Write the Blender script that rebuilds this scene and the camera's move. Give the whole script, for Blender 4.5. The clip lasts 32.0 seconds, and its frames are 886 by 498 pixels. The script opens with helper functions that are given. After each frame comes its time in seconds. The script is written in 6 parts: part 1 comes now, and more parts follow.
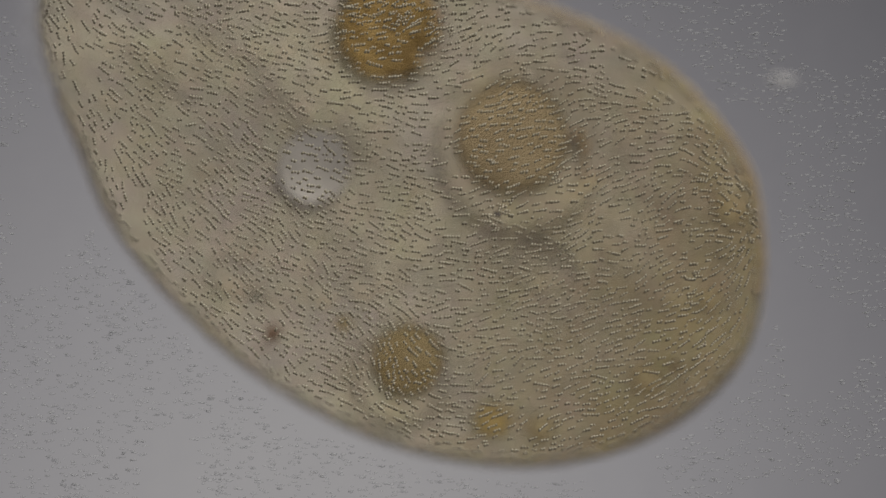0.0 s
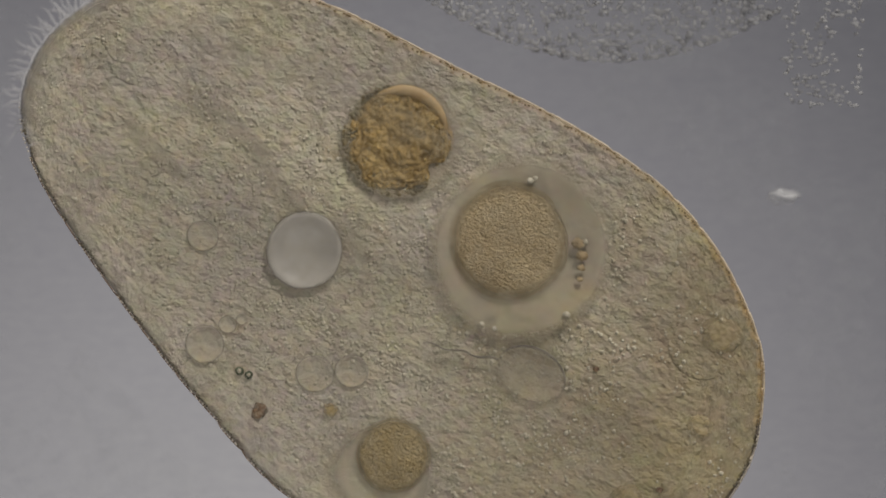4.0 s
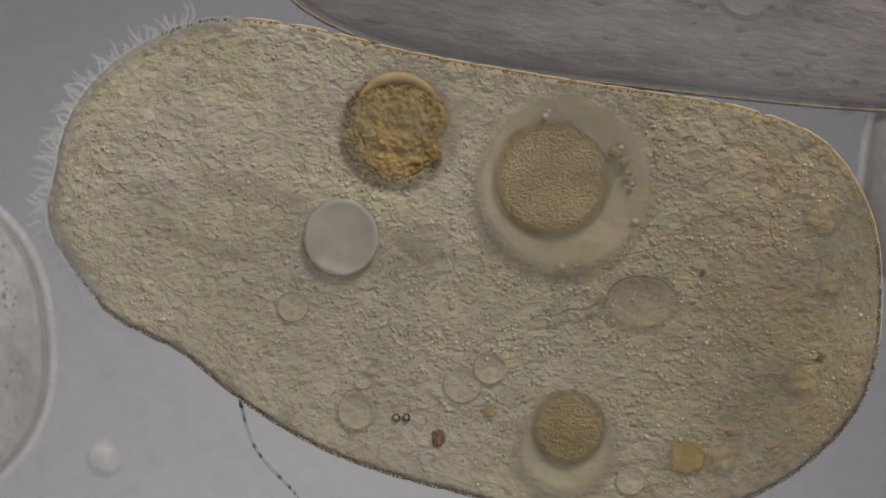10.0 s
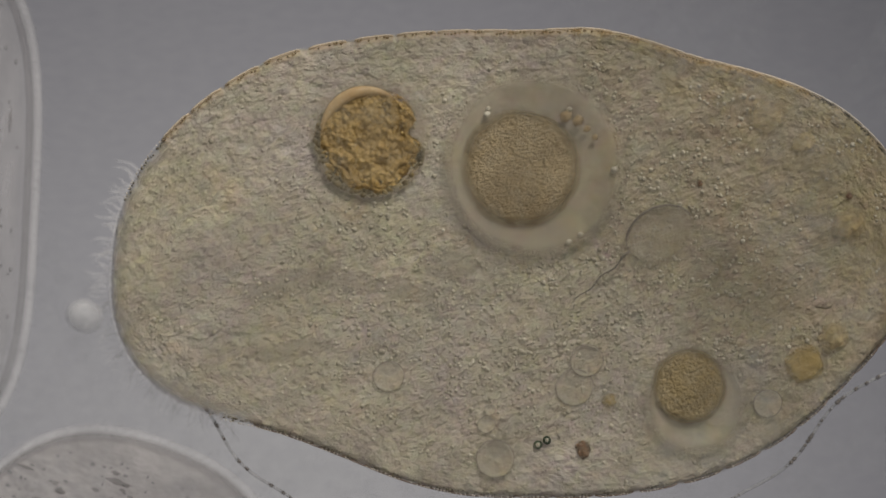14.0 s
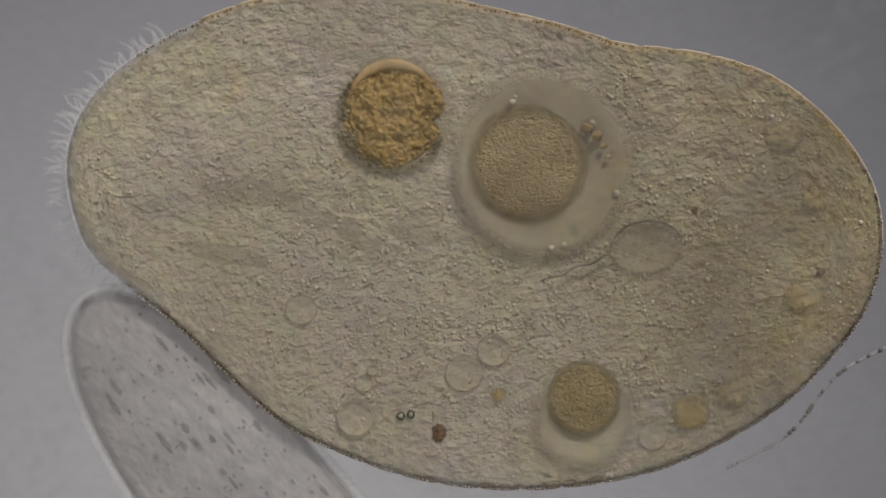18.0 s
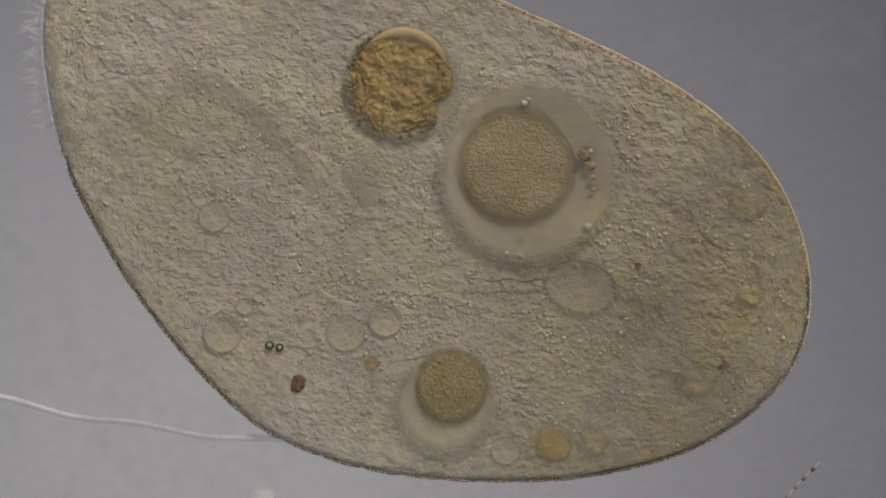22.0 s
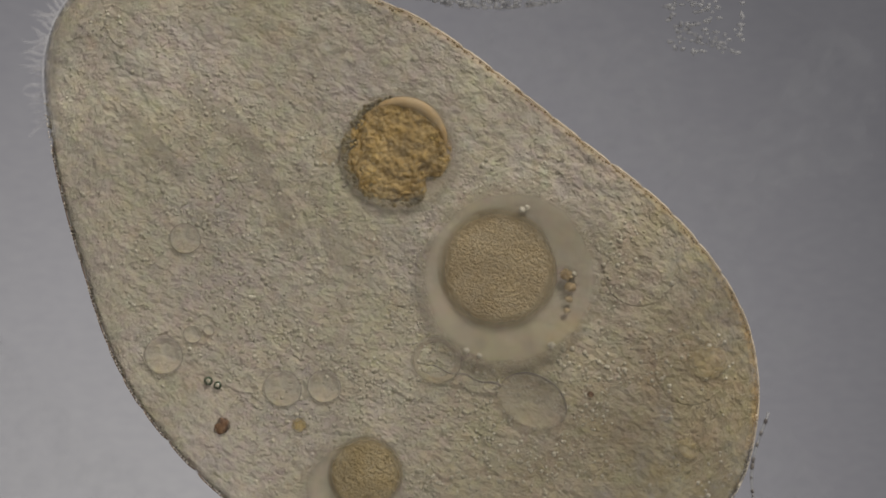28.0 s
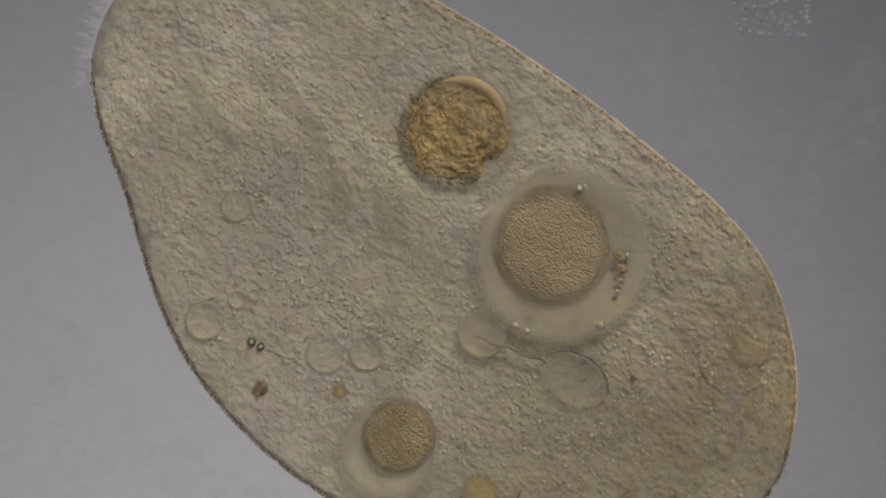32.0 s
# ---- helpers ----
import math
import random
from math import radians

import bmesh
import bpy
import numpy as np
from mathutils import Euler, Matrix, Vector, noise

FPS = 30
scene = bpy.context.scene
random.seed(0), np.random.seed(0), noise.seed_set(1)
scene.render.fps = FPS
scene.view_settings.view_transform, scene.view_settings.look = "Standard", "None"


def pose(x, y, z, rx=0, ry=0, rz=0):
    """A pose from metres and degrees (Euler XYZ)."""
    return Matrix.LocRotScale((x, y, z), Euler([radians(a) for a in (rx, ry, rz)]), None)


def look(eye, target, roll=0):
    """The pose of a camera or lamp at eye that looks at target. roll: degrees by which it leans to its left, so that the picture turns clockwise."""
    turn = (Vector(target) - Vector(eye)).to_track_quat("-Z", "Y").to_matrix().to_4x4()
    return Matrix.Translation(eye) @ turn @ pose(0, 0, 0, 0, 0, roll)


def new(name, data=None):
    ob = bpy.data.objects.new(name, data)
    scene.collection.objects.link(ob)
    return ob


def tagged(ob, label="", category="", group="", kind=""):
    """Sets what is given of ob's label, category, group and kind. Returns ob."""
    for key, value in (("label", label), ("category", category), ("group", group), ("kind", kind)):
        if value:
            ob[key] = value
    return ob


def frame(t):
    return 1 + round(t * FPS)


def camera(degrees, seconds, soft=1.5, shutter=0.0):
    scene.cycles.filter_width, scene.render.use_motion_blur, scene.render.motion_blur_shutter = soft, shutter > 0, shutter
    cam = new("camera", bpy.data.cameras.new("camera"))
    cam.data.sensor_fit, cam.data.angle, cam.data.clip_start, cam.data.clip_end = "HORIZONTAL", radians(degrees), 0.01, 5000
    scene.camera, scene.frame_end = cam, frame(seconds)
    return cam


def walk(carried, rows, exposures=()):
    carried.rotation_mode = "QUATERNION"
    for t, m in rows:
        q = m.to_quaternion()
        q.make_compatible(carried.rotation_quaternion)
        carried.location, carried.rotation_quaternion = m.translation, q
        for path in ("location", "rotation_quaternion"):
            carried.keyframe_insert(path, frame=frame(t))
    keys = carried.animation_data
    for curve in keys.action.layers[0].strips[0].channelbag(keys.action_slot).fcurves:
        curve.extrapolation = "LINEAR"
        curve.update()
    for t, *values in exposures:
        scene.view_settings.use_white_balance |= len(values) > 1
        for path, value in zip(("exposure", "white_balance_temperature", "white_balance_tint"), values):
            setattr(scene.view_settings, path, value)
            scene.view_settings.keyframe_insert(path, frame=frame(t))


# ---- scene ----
SKIN = 0.25  # height of the upper skin with its cilia, under the cover glass
H = 0.07  # height of the optical section in which the cell's inside lies


def at(x, y, a=0.0, z=0.0):
    """A flat pose from millimetres and degrees."""
    return pose(x / 1000, y / 1000, z, 0, 0, a)


# ---- camera: a microscope that looks straight down; raising it brings the upper skin into focus ----
cam = camera(12, 32.0)
cam.data.dof.use_dof = True
cam.data.dof.focus_distance = 7.459
cam.data.dof.aperture_fstop = 0.15
walk(cam, [
    (0, pose(-0.000, -0.205, 7.709)),
    (0.3, pose(-0.000, -0.190, 7.709)),
    (0.5, pose(-0.000, -0.172, 7.709)),
    (1, pose(-0.000, -0.095, 7.709)),
    (1.5, pose(-0.000, -0.017, 7.709)),
    (2, pose(-0.000, -0.013, 7.709)),
    (2.6, pose(-0.000, -0.010, 7.708)),
    (2.8, pose(-0.000, -0.009, 7.700)),
    (3, pose(-0.000, -0.008, 7.682)),
    (3.2, pose(-0.000, -0.006, 7.620)),
    (3.4, pose(-0.000, -0.004, 7.545)),
    (3.6, pose(-0.000, -0.003, 7.532)),
    (4, pose(-0.000, -0.002, 7.529)),
    (5.5, pose(-0.000, 0.000, 7.529)),
    (8.5, pose(-0.000, 0.000, 7.529)),
    (9, pose(-0.000, -0.032, 7.529)),
    (9.5, pose(-0.000, -0.111, 7.529)),
    (10, pose(-0.000, -0.135, 7.529)),
    (10.5, pose(-0.000, -0.156, 7.529)),
    (11, pose(0.005, -0.160, 7.529)),
    (14, pose(0.050, -0.195, 7.529)),
    (17, pose(0.100, -0.230, 7.529)),
    (20, pose(0.150, -0.265, 7.529)),
    (23, pose(0.200, -0.300, 7.529)),
    (23.5, pose(0.202, -0.318, 7.529)),
    (24, pose(0.205, -0.330, 7.529)),
    (24.5, pose(0.206, -0.277, 7.529)),
    (25, pose(0.207, -0.206, 7.529)),
    (25.5, pose(0.208, -0.136, 7.529)),
    (26, pose(0.210, -0.112, 7.529)),
    (26.5, pose(0.210, -0.106, 7.529)),
    (28.5, pose(0.206, -0.095, 7.529)),
    (29, pose(0.177, -0.098, 7.529)),
    (29.5, pose(0.159, -0.105, 7.529)),
    (30, pose(0.093, -0.113, 7.529)),
    (30.5, pose(0.092, -0.118, 7.529)),
    (31.5, pose(0.091, -0.125, 7.529)),
    (32, pose(0.090, -0.128, 7.549)),
], [(0, -0.12), (1, -0.04), (1.6, 0.05), (8.5, 0.07), (10, -0.04), (13, -0.09), (17, -0.06), (22, -0.04), (24.5, 0.0), (26, 0.08), (28.5, 0.08), (30, 0.02), (32, 0.0)])

# ---- light: slanting condenser light from the upper edge, dim scatter all round ----
world = bpy.data.worlds.new("world")
scene.world = world
world.use_nodes = True
world.node_tree.nodes["Background"].inputs["Color"].default_value = (0.95, 0.97, 1.0, 1)
world.node_tree.nodes["Background"].inputs["Strength"].default_value = 0.24
sun = new("condenser_light", bpy.data.lights.new("condenser_light", "SUN"))
sun.data.energy = 4.2
sun.data.angle = radians(9)
sun.data.color = (1.0, 0.97, 0.90)
sun.matrix_world = look((0.38, 0.95, 0.68), (0, 0, 0))
# added fill lamp above the cell, brightens the field's lower left side
lamp = new("fill_lamp", bpy.data.lights.new("fill_lamp", "AREA"))
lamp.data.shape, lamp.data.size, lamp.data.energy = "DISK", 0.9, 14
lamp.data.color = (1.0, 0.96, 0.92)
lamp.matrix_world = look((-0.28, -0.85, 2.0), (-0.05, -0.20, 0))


# ---- materials ----
class Nodes:
    def __init__(self, name):
        self.mat = bpy.data.materials.new(name)
        self.mat.use_nodes = True
        self.tree = self.mat.node_tree
        self.bsdf = self.tree.nodes["Principled BSDF"]

    def add(self, kind, **values):
        node = self.tree.nodes.new(kind)
        for key, value in values.items():
            node.inputs[key.replace("_", " ")].default_value = value
        return node

    def link(self, a, b):
        self.tree.links.new(a, b)

    def coords(self, rest, stretch):
        if rest:
            src = self.tree.nodes.new("ShaderNodeAttribute")
            src.attribute_name = "rest"
            out = src.outputs["Vector"]
        else:
            out = self.tree.nodes.new("ShaderNodeTexCoord").outputs["Object"]
        m = self.tree.nodes.new("ShaderNodeMapping")
        m.inputs["Scale"].default_value = stretch
        self.link(out, m.inputs["Vector"])
        return m.outputs["Vector"]

    def noise(self, vec, scale, detail=3.0, rough=0.55):
        n = self.add("ShaderNodeTexNoise", Scale=scale, Detail=detail, Roughness=rough)
        self.link(vec, n.inputs["Vector"])
        return n.outputs["Fac"]

    def cells(self, vec, scale):
        n = self.add("ShaderNodeTexVoronoi", Scale=scale)
        self.link(vec, n.inputs["Vector"])
        return n.outputs["Distance"]

    def ramp(self, fac, *stops):
        r = self.tree.nodes.new("ShaderNodeValToRGB")
        while len(r.color_ramp.elements) < len(stops):
            r.color_ramp.elements.new(0.5)
        for e, (p, c) in zip(r.color_ramp.elements, stops):
            e.position, e.color = p, (*c, 1)
        self.link(fac, r.inputs["Fac"])
        return r.outputs["Color"]

    def mix(self, fac, a, b, how="MIX"):
        m = self.tree.nodes.new("ShaderNodeMix")
        m.data_type, m.blend_type = "RGBA", how
        if isinstance(fac, float):
            m.inputs[0].default_value = fac
        else:
            self.link(fac, m.inputs[0])
        self.link(a, m.inputs[6])
        self.link(b, m.inputs[7])
        return m.outputs[2]

    def math(self, how, a, b):
        m = self.tree.nodes.new("ShaderNodeMath")
        m.operation = how
        for i, v in enumerate((a, b)):
            if isinstance(v, (int, float)):
                m.inputs[i].default_value = v
            else:
                self.link(v, m.inputs[i])
        return m.outputs[0]

    def bump(self, height, strength, distance):
        b = self.add("ShaderNodeBump", Strength=strength, Distance=distance)
        self.link(height, b.inputs["Height"])
        self.link(b.outputs["Normal"], self.bsdf.inputs["Normal"])

    def melt(self, shape, start, end, most):
        """Let a soft body's thin margin go over into what it lies in: a bowl by its radius, a dome by its height."""
        g = self.tree.nodes.new("ShaderNodeTexCoord").outputs["Generated"]
        sep = self.tree.nodes.new("ShaderNodeSeparateXYZ")
        self.link(g, sep.inputs[0])
        wob = self.math("MULTIPLY", self.math("SUBTRACT", self.noise(g, 3.0, 2.0), 0.5), 0.16)
        if shape == "bowl":
            dx, dy = (self.math("MULTIPLY", self.math("SUBTRACT", sep.outputs[k], 0.5), 2.0) for k in (0, 1))
            far = self.math("SQRT", self.math("ADD", self.math("MULTIPLY", dx, dx), self.math("MULTIPLY", dy, dy)), 0.0)
        else:
            far = self.math("SUBTRACT", 1.0, sep.outputs[2])
            far = self.math("MULTIPLY", far, 2.0)
        r = self.ramp(self.math("ADD", far, wob), (start, (most, most, most)), ((start + end) / 2, (most * 0.55, most * 0.55, most * 0.55)), (end, (0, 0, 0)))
        self.link(r, self.bsdf.inputs["Alpha"])

    def finish(self, colour, rough=0.6, specular=0.25, alpha=1.0):
        if isinstance(colour, tuple):
            self.bsdf.inputs["Base Color"].default_value = (*colour, 1)
        else:
            self.link(colour, self.bsdf.inputs["Base Color"])
        self.bsdf.inputs["Roughness"].default_value = rough
        self.bsdf.inputs["Specular IOR Level"].default_value = specular
        if isinstance(alpha, tuple):
            self.melt(*alpha)
        else:
            self.bsdf.inputs["Alpha"].default_value = alpha
        return self.mat


def cytoplasm(name="cytoplasm", rest=True, relief=1.0, grains=1.0, tint=(1.0, 1.0, 1.0), gloss=0.2, alpha=1.0):
    """Olive, granular, with violet-grey and yellow drifts and streaks that lie across the cell."""
    n = Nodes(name)
    v = n.coords(rest, (1, 1, 1))
    w = n.coords(rest, (0.86, 1.08, 1))
    base = n.ramp(n.noise(v, 5.0, 5.0), (0.30, (0.278, 0.243, 0.212)), (0.5, (0.286, 0.252, 0.196)), (0.70, (0.300, 0.268, 0.182)))
    rust = n.ramp(n.noise(v, 11.0, 3.0), (0.60, (1.0, 1.0, 1.0)), (0.78, (1.04, 0.94, 0.80)))
    sx = n.tree.nodes.new("ShaderNodeSeparateXYZ")
    n.link(v, sx.inputs[0])
    tail = n.ramp(n.math("ADD", sx.outputs[0], n.math("MULTIPLY", n.noise(v, 7.0, 3.0), 0.5)), (0.36, (1.0, 1.0, 1.0)), (0.80, (0.69, 0.63, 0.49)))
    fleck = n.tree.nodes.new("ShaderNodeTexNoise")
    fleck.inputs["Scale"].default_value, fleck.inputs["Detail"].default_value = 75.0, 2.0
    n.link(w, fleck.inputs["Vector"])
    tints = n.mix(1.0, n.ramp(fleck.outputs["Fac"], (0.3, (0.95, 0.92, 0.97)), (0.5, (1, 1, 1)), (0.7, (1.03, 1.04, 0.95))), tail, "MULTIPLY")
    grain = n.ramp(n.noise(w, 60.0, 3.0, 0.6), (0.28, (0.88, 0.87, 0.89)), (0.5, (1.0, 1.0, 1.0)), (0.72, (1.13, 1.13, 1.11)))
    plain = n.mix(1.0, base, rust, "MULTIPLY")
    col = n.mix(grains, plain, n.mix(1.0, n.mix(1.0, plain, grain, "MULTIPLY"), tints, "MULTIPLY"))
    hue = n.tree.nodes.new("ShaderNodeRGB")
    hue.outputs[0].default_value = (*(c * 1.13 for c in tint), 1)
    drift = n.tree.nodes.new("ShaderNodeTexNoise")
    drift.inputs["Scale"].default_value, drift.inputs["Detail"].default_value, drift.inputs["Roughness"].default_value = 30.0, 4.0, 0.6
    n.link(v, drift.inputs["Vector"])
    white = n.tree.nodes.new("ShaderNodeRGB")
    white.outputs[0].default_value = (1, 1, 1, 1)
    col = n.mix(1.0, col, n.mix(0.24, white.outputs[0], drift.outputs["Color"]), "MULTIPLY")
    col = n.mix(1.0, col, hue.outputs[0], "MULTIPLY")
    if rest:  # each plate has a relief of its own
        info, shift = n.tree.nodes.new("ShaderNodeObjectInfo"), n.tree.nodes.new("ShaderNodeCombineXYZ")
        n.link(n.math("MULTIPLY", info.outputs["Random"], 37.0), shift.inputs[0])
        n.link(n.math("MULTIPLY", info.outputs["Random"], 91.0), shift.inputs[1])
        add = n.tree.nodes.new("ShaderNodeVectorMath")
        n.link(n.coords(False, (0.86, 1.08, 1)), add.inputs[0])
        n.link(shift.outputs[0], add.inputs[1])
        w = add.outputs[0]
    fine = n.noise(w, 92.0, 2.0, 0.5)
    middle = n.noise(w, 48.0, 2.0, 0.5)
    broad = n.noise(w, 22.0, 2.0, 0.5)

    def knobs(scale):
        t = n.add("ShaderNodeTexVoronoi", Scale=scale)
        n.link(w, t.inputs["Vector"])
        return n.ramp(t.outputs["Distance"], (0.0, (1, 1, 1)), (0.16, (0.75, 0.75, 0.75)), (0.31, (0, 0, 0)))

    patchy = n.ramp(n.noise(w, 13.0, 3.0), (0.38, (0.15, 0.15, 0.15)), (0.62, (1, 1, 1)))
    height = n.math("ADD", n.math("ADD", n.math("ADD", n.math("MULTIPLY", fine, 0.24), n.math("MULTIPLY", middle, 0.38)), n.math("MULTIPLY", broad, 0.50)), n.math("MULTIPLY", n.math("ADD", n.math("MULTIPLY", knobs(110.0), 0.09), n.math("MULTIPLY", knobs(66.0), 0.09)), patchy))
    n.bump(height, relief, 0.0205)
    n.finish(col, 0.6, gloss, 1.0 if alpha == "thin" else alpha)
    if alpha == "thin":  # the front end thins out to nothing at its margin
        thin = n.tree.nodes.new("ShaderNodeAttribute")
        thin.attribute_name = "thin"
        n.link(n.math("ADD", thin.outputs["Fac"], n.math("MULTIPLY", n.math("SUBTRACT", n.noise(v, 45.0, 3.0), 0.5), 0.25)), n.bsdf.inputs["Alpha"])
    return n.mat


def soft_matter(name, dark, mid, light, scale, fine, strength, distance, rough=0.6, specular=0.25, alpha=1.0, stretch=(1, 1, 1), fold=0.0):
    """A soft substance in three tones; fold: how many rounded grains lie in a metre."""
    n = Nodes(name)
    v = n.coords(False, stretch)
    col = n.ramp(n.noise(v, scale, 4.0), (0.3, dark), (0.5, mid), (0.7, light))
    h = n.noise(v, fine, 5.0, 0.6)
    if fold:
        h = n.math("SUBTRACT", h, n.math("MULTIPLY", n.cells(v, fold), 0.7))
    grain = n.ramp(n.math("ADD", h, 0.25 if fold else 0.0), (0.3, (0.82, 0.82, 0.82)), (0.7, (1.14, 1.14, 1.14)))
    col = n.mix(0.8, col, n.mix(1.0, col, grain, "MULTIPLY"))
    n.bump(h, strength, distance)
    return n.finish(col, rough, specular, alpha)


def glow_field():
    """A grey sheet that glows itself; the lamp's off-centre bright spot is painted into its emission."""
    n = Nodes("glow_field")
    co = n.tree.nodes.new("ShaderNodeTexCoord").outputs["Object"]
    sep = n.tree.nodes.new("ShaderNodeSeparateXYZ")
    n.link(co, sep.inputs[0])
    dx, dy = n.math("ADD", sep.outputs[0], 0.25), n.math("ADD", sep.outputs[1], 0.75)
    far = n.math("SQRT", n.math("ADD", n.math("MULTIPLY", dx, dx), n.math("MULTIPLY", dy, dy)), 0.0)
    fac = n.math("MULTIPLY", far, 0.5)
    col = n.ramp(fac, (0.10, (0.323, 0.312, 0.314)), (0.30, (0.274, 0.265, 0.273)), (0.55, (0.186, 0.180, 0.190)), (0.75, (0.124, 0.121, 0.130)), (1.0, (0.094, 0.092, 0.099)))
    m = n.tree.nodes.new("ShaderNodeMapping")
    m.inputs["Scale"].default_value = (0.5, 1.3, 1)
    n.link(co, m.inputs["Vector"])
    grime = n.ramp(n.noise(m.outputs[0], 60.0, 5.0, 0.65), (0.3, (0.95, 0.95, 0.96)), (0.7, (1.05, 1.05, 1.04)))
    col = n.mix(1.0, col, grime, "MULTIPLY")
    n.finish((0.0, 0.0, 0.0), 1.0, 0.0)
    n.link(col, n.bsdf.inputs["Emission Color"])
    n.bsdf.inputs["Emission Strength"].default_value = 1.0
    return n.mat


CYTO = cytoplasm()
CYTO_THIN = cytoplasm("thin_cytoplasm", alpha="thin")
FIELD = glow_field()
SAP = cytoplasm("vacuole_sap", False, 0.3, 0.4, (1.03, 0.985, 0.92), 0.2, ("bowl", 0.84, 1.01, 0.72))
SAP_RIM = cytoplasm("rim_sap", False, 0.3, 0.4, (1.05, 1.0, 0.94), 0.2, ("bowl", 0.82, 1.01, 0.55))
SAP_SOFT = cytoplasm("soft_sap", False, 0.3, 0.5, (0.98, 0.96, 0.92), 0.2, ("bowl", 0.70, 1.0, 0.9))
SAP_THIN = cytoplasm("thin_sap", False, 0.4, 0.6, (1.08, 1.05, 1.02), 0.2, ("bowl", 0.84, 1.02, 0.5))
VESICLE = cytoplasm("vesicle_skin", False, 0.45, 0.7, (1.02, 1.01, 1.01), 0.3, ("bowl", 0.84, 1.02, 0.9))
FOLD = cytoplasm("fold_skin", False, 0.7, 0.8, (1.10, 1.10, 1.14), 0.2, ("dome", 0.1, 0.95, 0.36))
TAN = cytoplasm("tan_matter", False, 0.9, 1.0, (0.98, 0.86, 0.60), 0.2, ("dome", 0.15, 0.95, 0.75))
MASS = soft_matter("algal_mass", (0.125, 0.076, 0.022), (0.235, 0.148, 0.044), (0.37, 0.25, 0.088), 22, 85, 1.0, 0.0065, 0.5, 0.3, fold=110)
ALGA = soft_matter("algal_granule", (0.14, 0.088, 0.025), (0.27, 0.178, 0.052), (0.42, 0.30, 0.105), 45, 150, 0.5, 0.004, 0.4, 0.4)
ALGA_SHADE = soft_matter("shaded_algal_granule", (0.035, 0.028, 0.016), (0.075, 0.055, 0.022), (0.15, 0.105, 0.035), 45, 150, 0.5, 0.004, 0.4, 0.4)
EDGE_LIT = soft_matter("lit_skin", (0.36, 0.30, 0.22), (0.42, 0.355, 0.27), (0.48, 0.415, 0.33), 30, 90, 0.4, 0.003, 0.4, 0.4, alpha=0.8)
LIT_FOLD = soft_matter("lit_fold", (0.34, 0.22, 0.10), (0.40, 0.27, 0.13), (0.46, 0.33, 0.17), 30, 90, 0.4, 0.003, 0.5, 0.3, alpha=("dome", 0.35, 1.3, 0.75))
EDGE_SHADE = soft_matter("shaded_pellicle", (0.10, 0.07, 0.05), (0.15, 0.105, 0.075), (0.21, 0.155, 0.11), 40, 90, 0.5, 0.003, 0.4, 0.4, alpha=0.85)
BALL = soft_matter("digested_ball", (0.225, 0.165, 0.092), (0.268, 0.202, 0.112), (0.312, 0.242, 0.142), 14, 110, 1.0, 0.0062, 0.65, 0.2, fold=240, alpha=("bowl", 0.76, 1.02, 1.0), stretch=(0.8, 1.25, 1))
BALL_SMALL = soft_matter("digested_ball_small", (0.205, 0.145, 0.063), (0.26, 0.192, 0.09), (0.30, 0.23, 0.122), 16, 100, 1.0, 0.0065, 0.65, 0.2, fold=230, alpha=("bowl", 0.76, 1.02, 1.0))
ORANGE = soft_matter("orange_matter", (0.25, 0.17, 0.055), (0.31, 0.22, 0.08), (0.31, 0.25, 0.13), 22, 80, 1.0, 0.009, alpha=("dome", 0.1, 0.9, 0.85))
OIL = soft_matter("oil", (0.025, 0.035, 0.02), (0.05, 0.065, 0.04), (0.10, 0.11, 0.07), 60, 160, 0.3, 0.003, 0.2, 0.6)
CRUMB = soft_matter("crumb", (0.15, 0.095, 0.045), (0.25, 0.175, 0.09), (0.34, 0.26, 0.15), 70, 160, 1.0, 0.006, alpha=("dome", 0.5, 1.0, 0.95))
UMBER = soft_matter("umber_matter", (0.05, 0.025, 0.015), (0.12, 0.06, 0.03), (0.22, 0.13, 0.06), 60, 120, 1.0, 0.006, alpha=("dome", 0.4, 1.0, 0.95))
CLEAR = soft_matter("clear_sap", (0.275, 0.252, 0.226), (0.290, 0.266, 0.238), (0.305, 0.280, 0.250), 5, 20, 0.1, 0.004, 0.4, 0.3, alpha=("bowl", 0.91, 1.02, 0.95))
GRANULE = soft_matter("granule", (0.21, 0.18, 0.13), (0.31, 0.275, 0.205), (0.41, 0.37, 0.29), 25, 200, 0.2, 0.002, 0.35, 0.5)
CILIUM_LIT = soft_matter("cilium_lit", (0.32, 0.29, 0.22), (0.39, 0.355, 0.275), (0.46, 0.42, 0.335), 40, 200, 0.2, 0.002, 0.35, 0.5, alpha=0.9)
CILIUM_SHADE = soft_matter("cilium_shade", (0.085, 0.068, 0.044), (0.125, 0.102, 0.068), (0.175, 0.15, 0.10), 40, 200, 0.2, 0.002, 0.4, 0.4)
FRINGE = soft_matter("fringe", (0.62, 0.60, 0.59), (0.70, 0.68, 0.67), (0.78, 0.76, 0.75), 30, 100, 0.2, 0.002, 0.4, 0.4, alpha=0.12)
FIBRE = soft_matter("fibre", (0.06, 0.05, 0.05), (0.10, 0.085, 0.075), (0.17, 0.145, 0.12), 40, 100, 0.5, 0.004, 0.5, alpha=0.85)
PALE = soft_matter("pale_cell", (0.215, 0.196, 0.190), (0.252, 0.231, 0.224), (0.30, 0.278, 0.270), 6, 50, 0.9, 0.006, 0.6, 0.2, alpha=("dome", 0.62, 1.0, 0.78), stretch=(0.7, 1.2, 1))
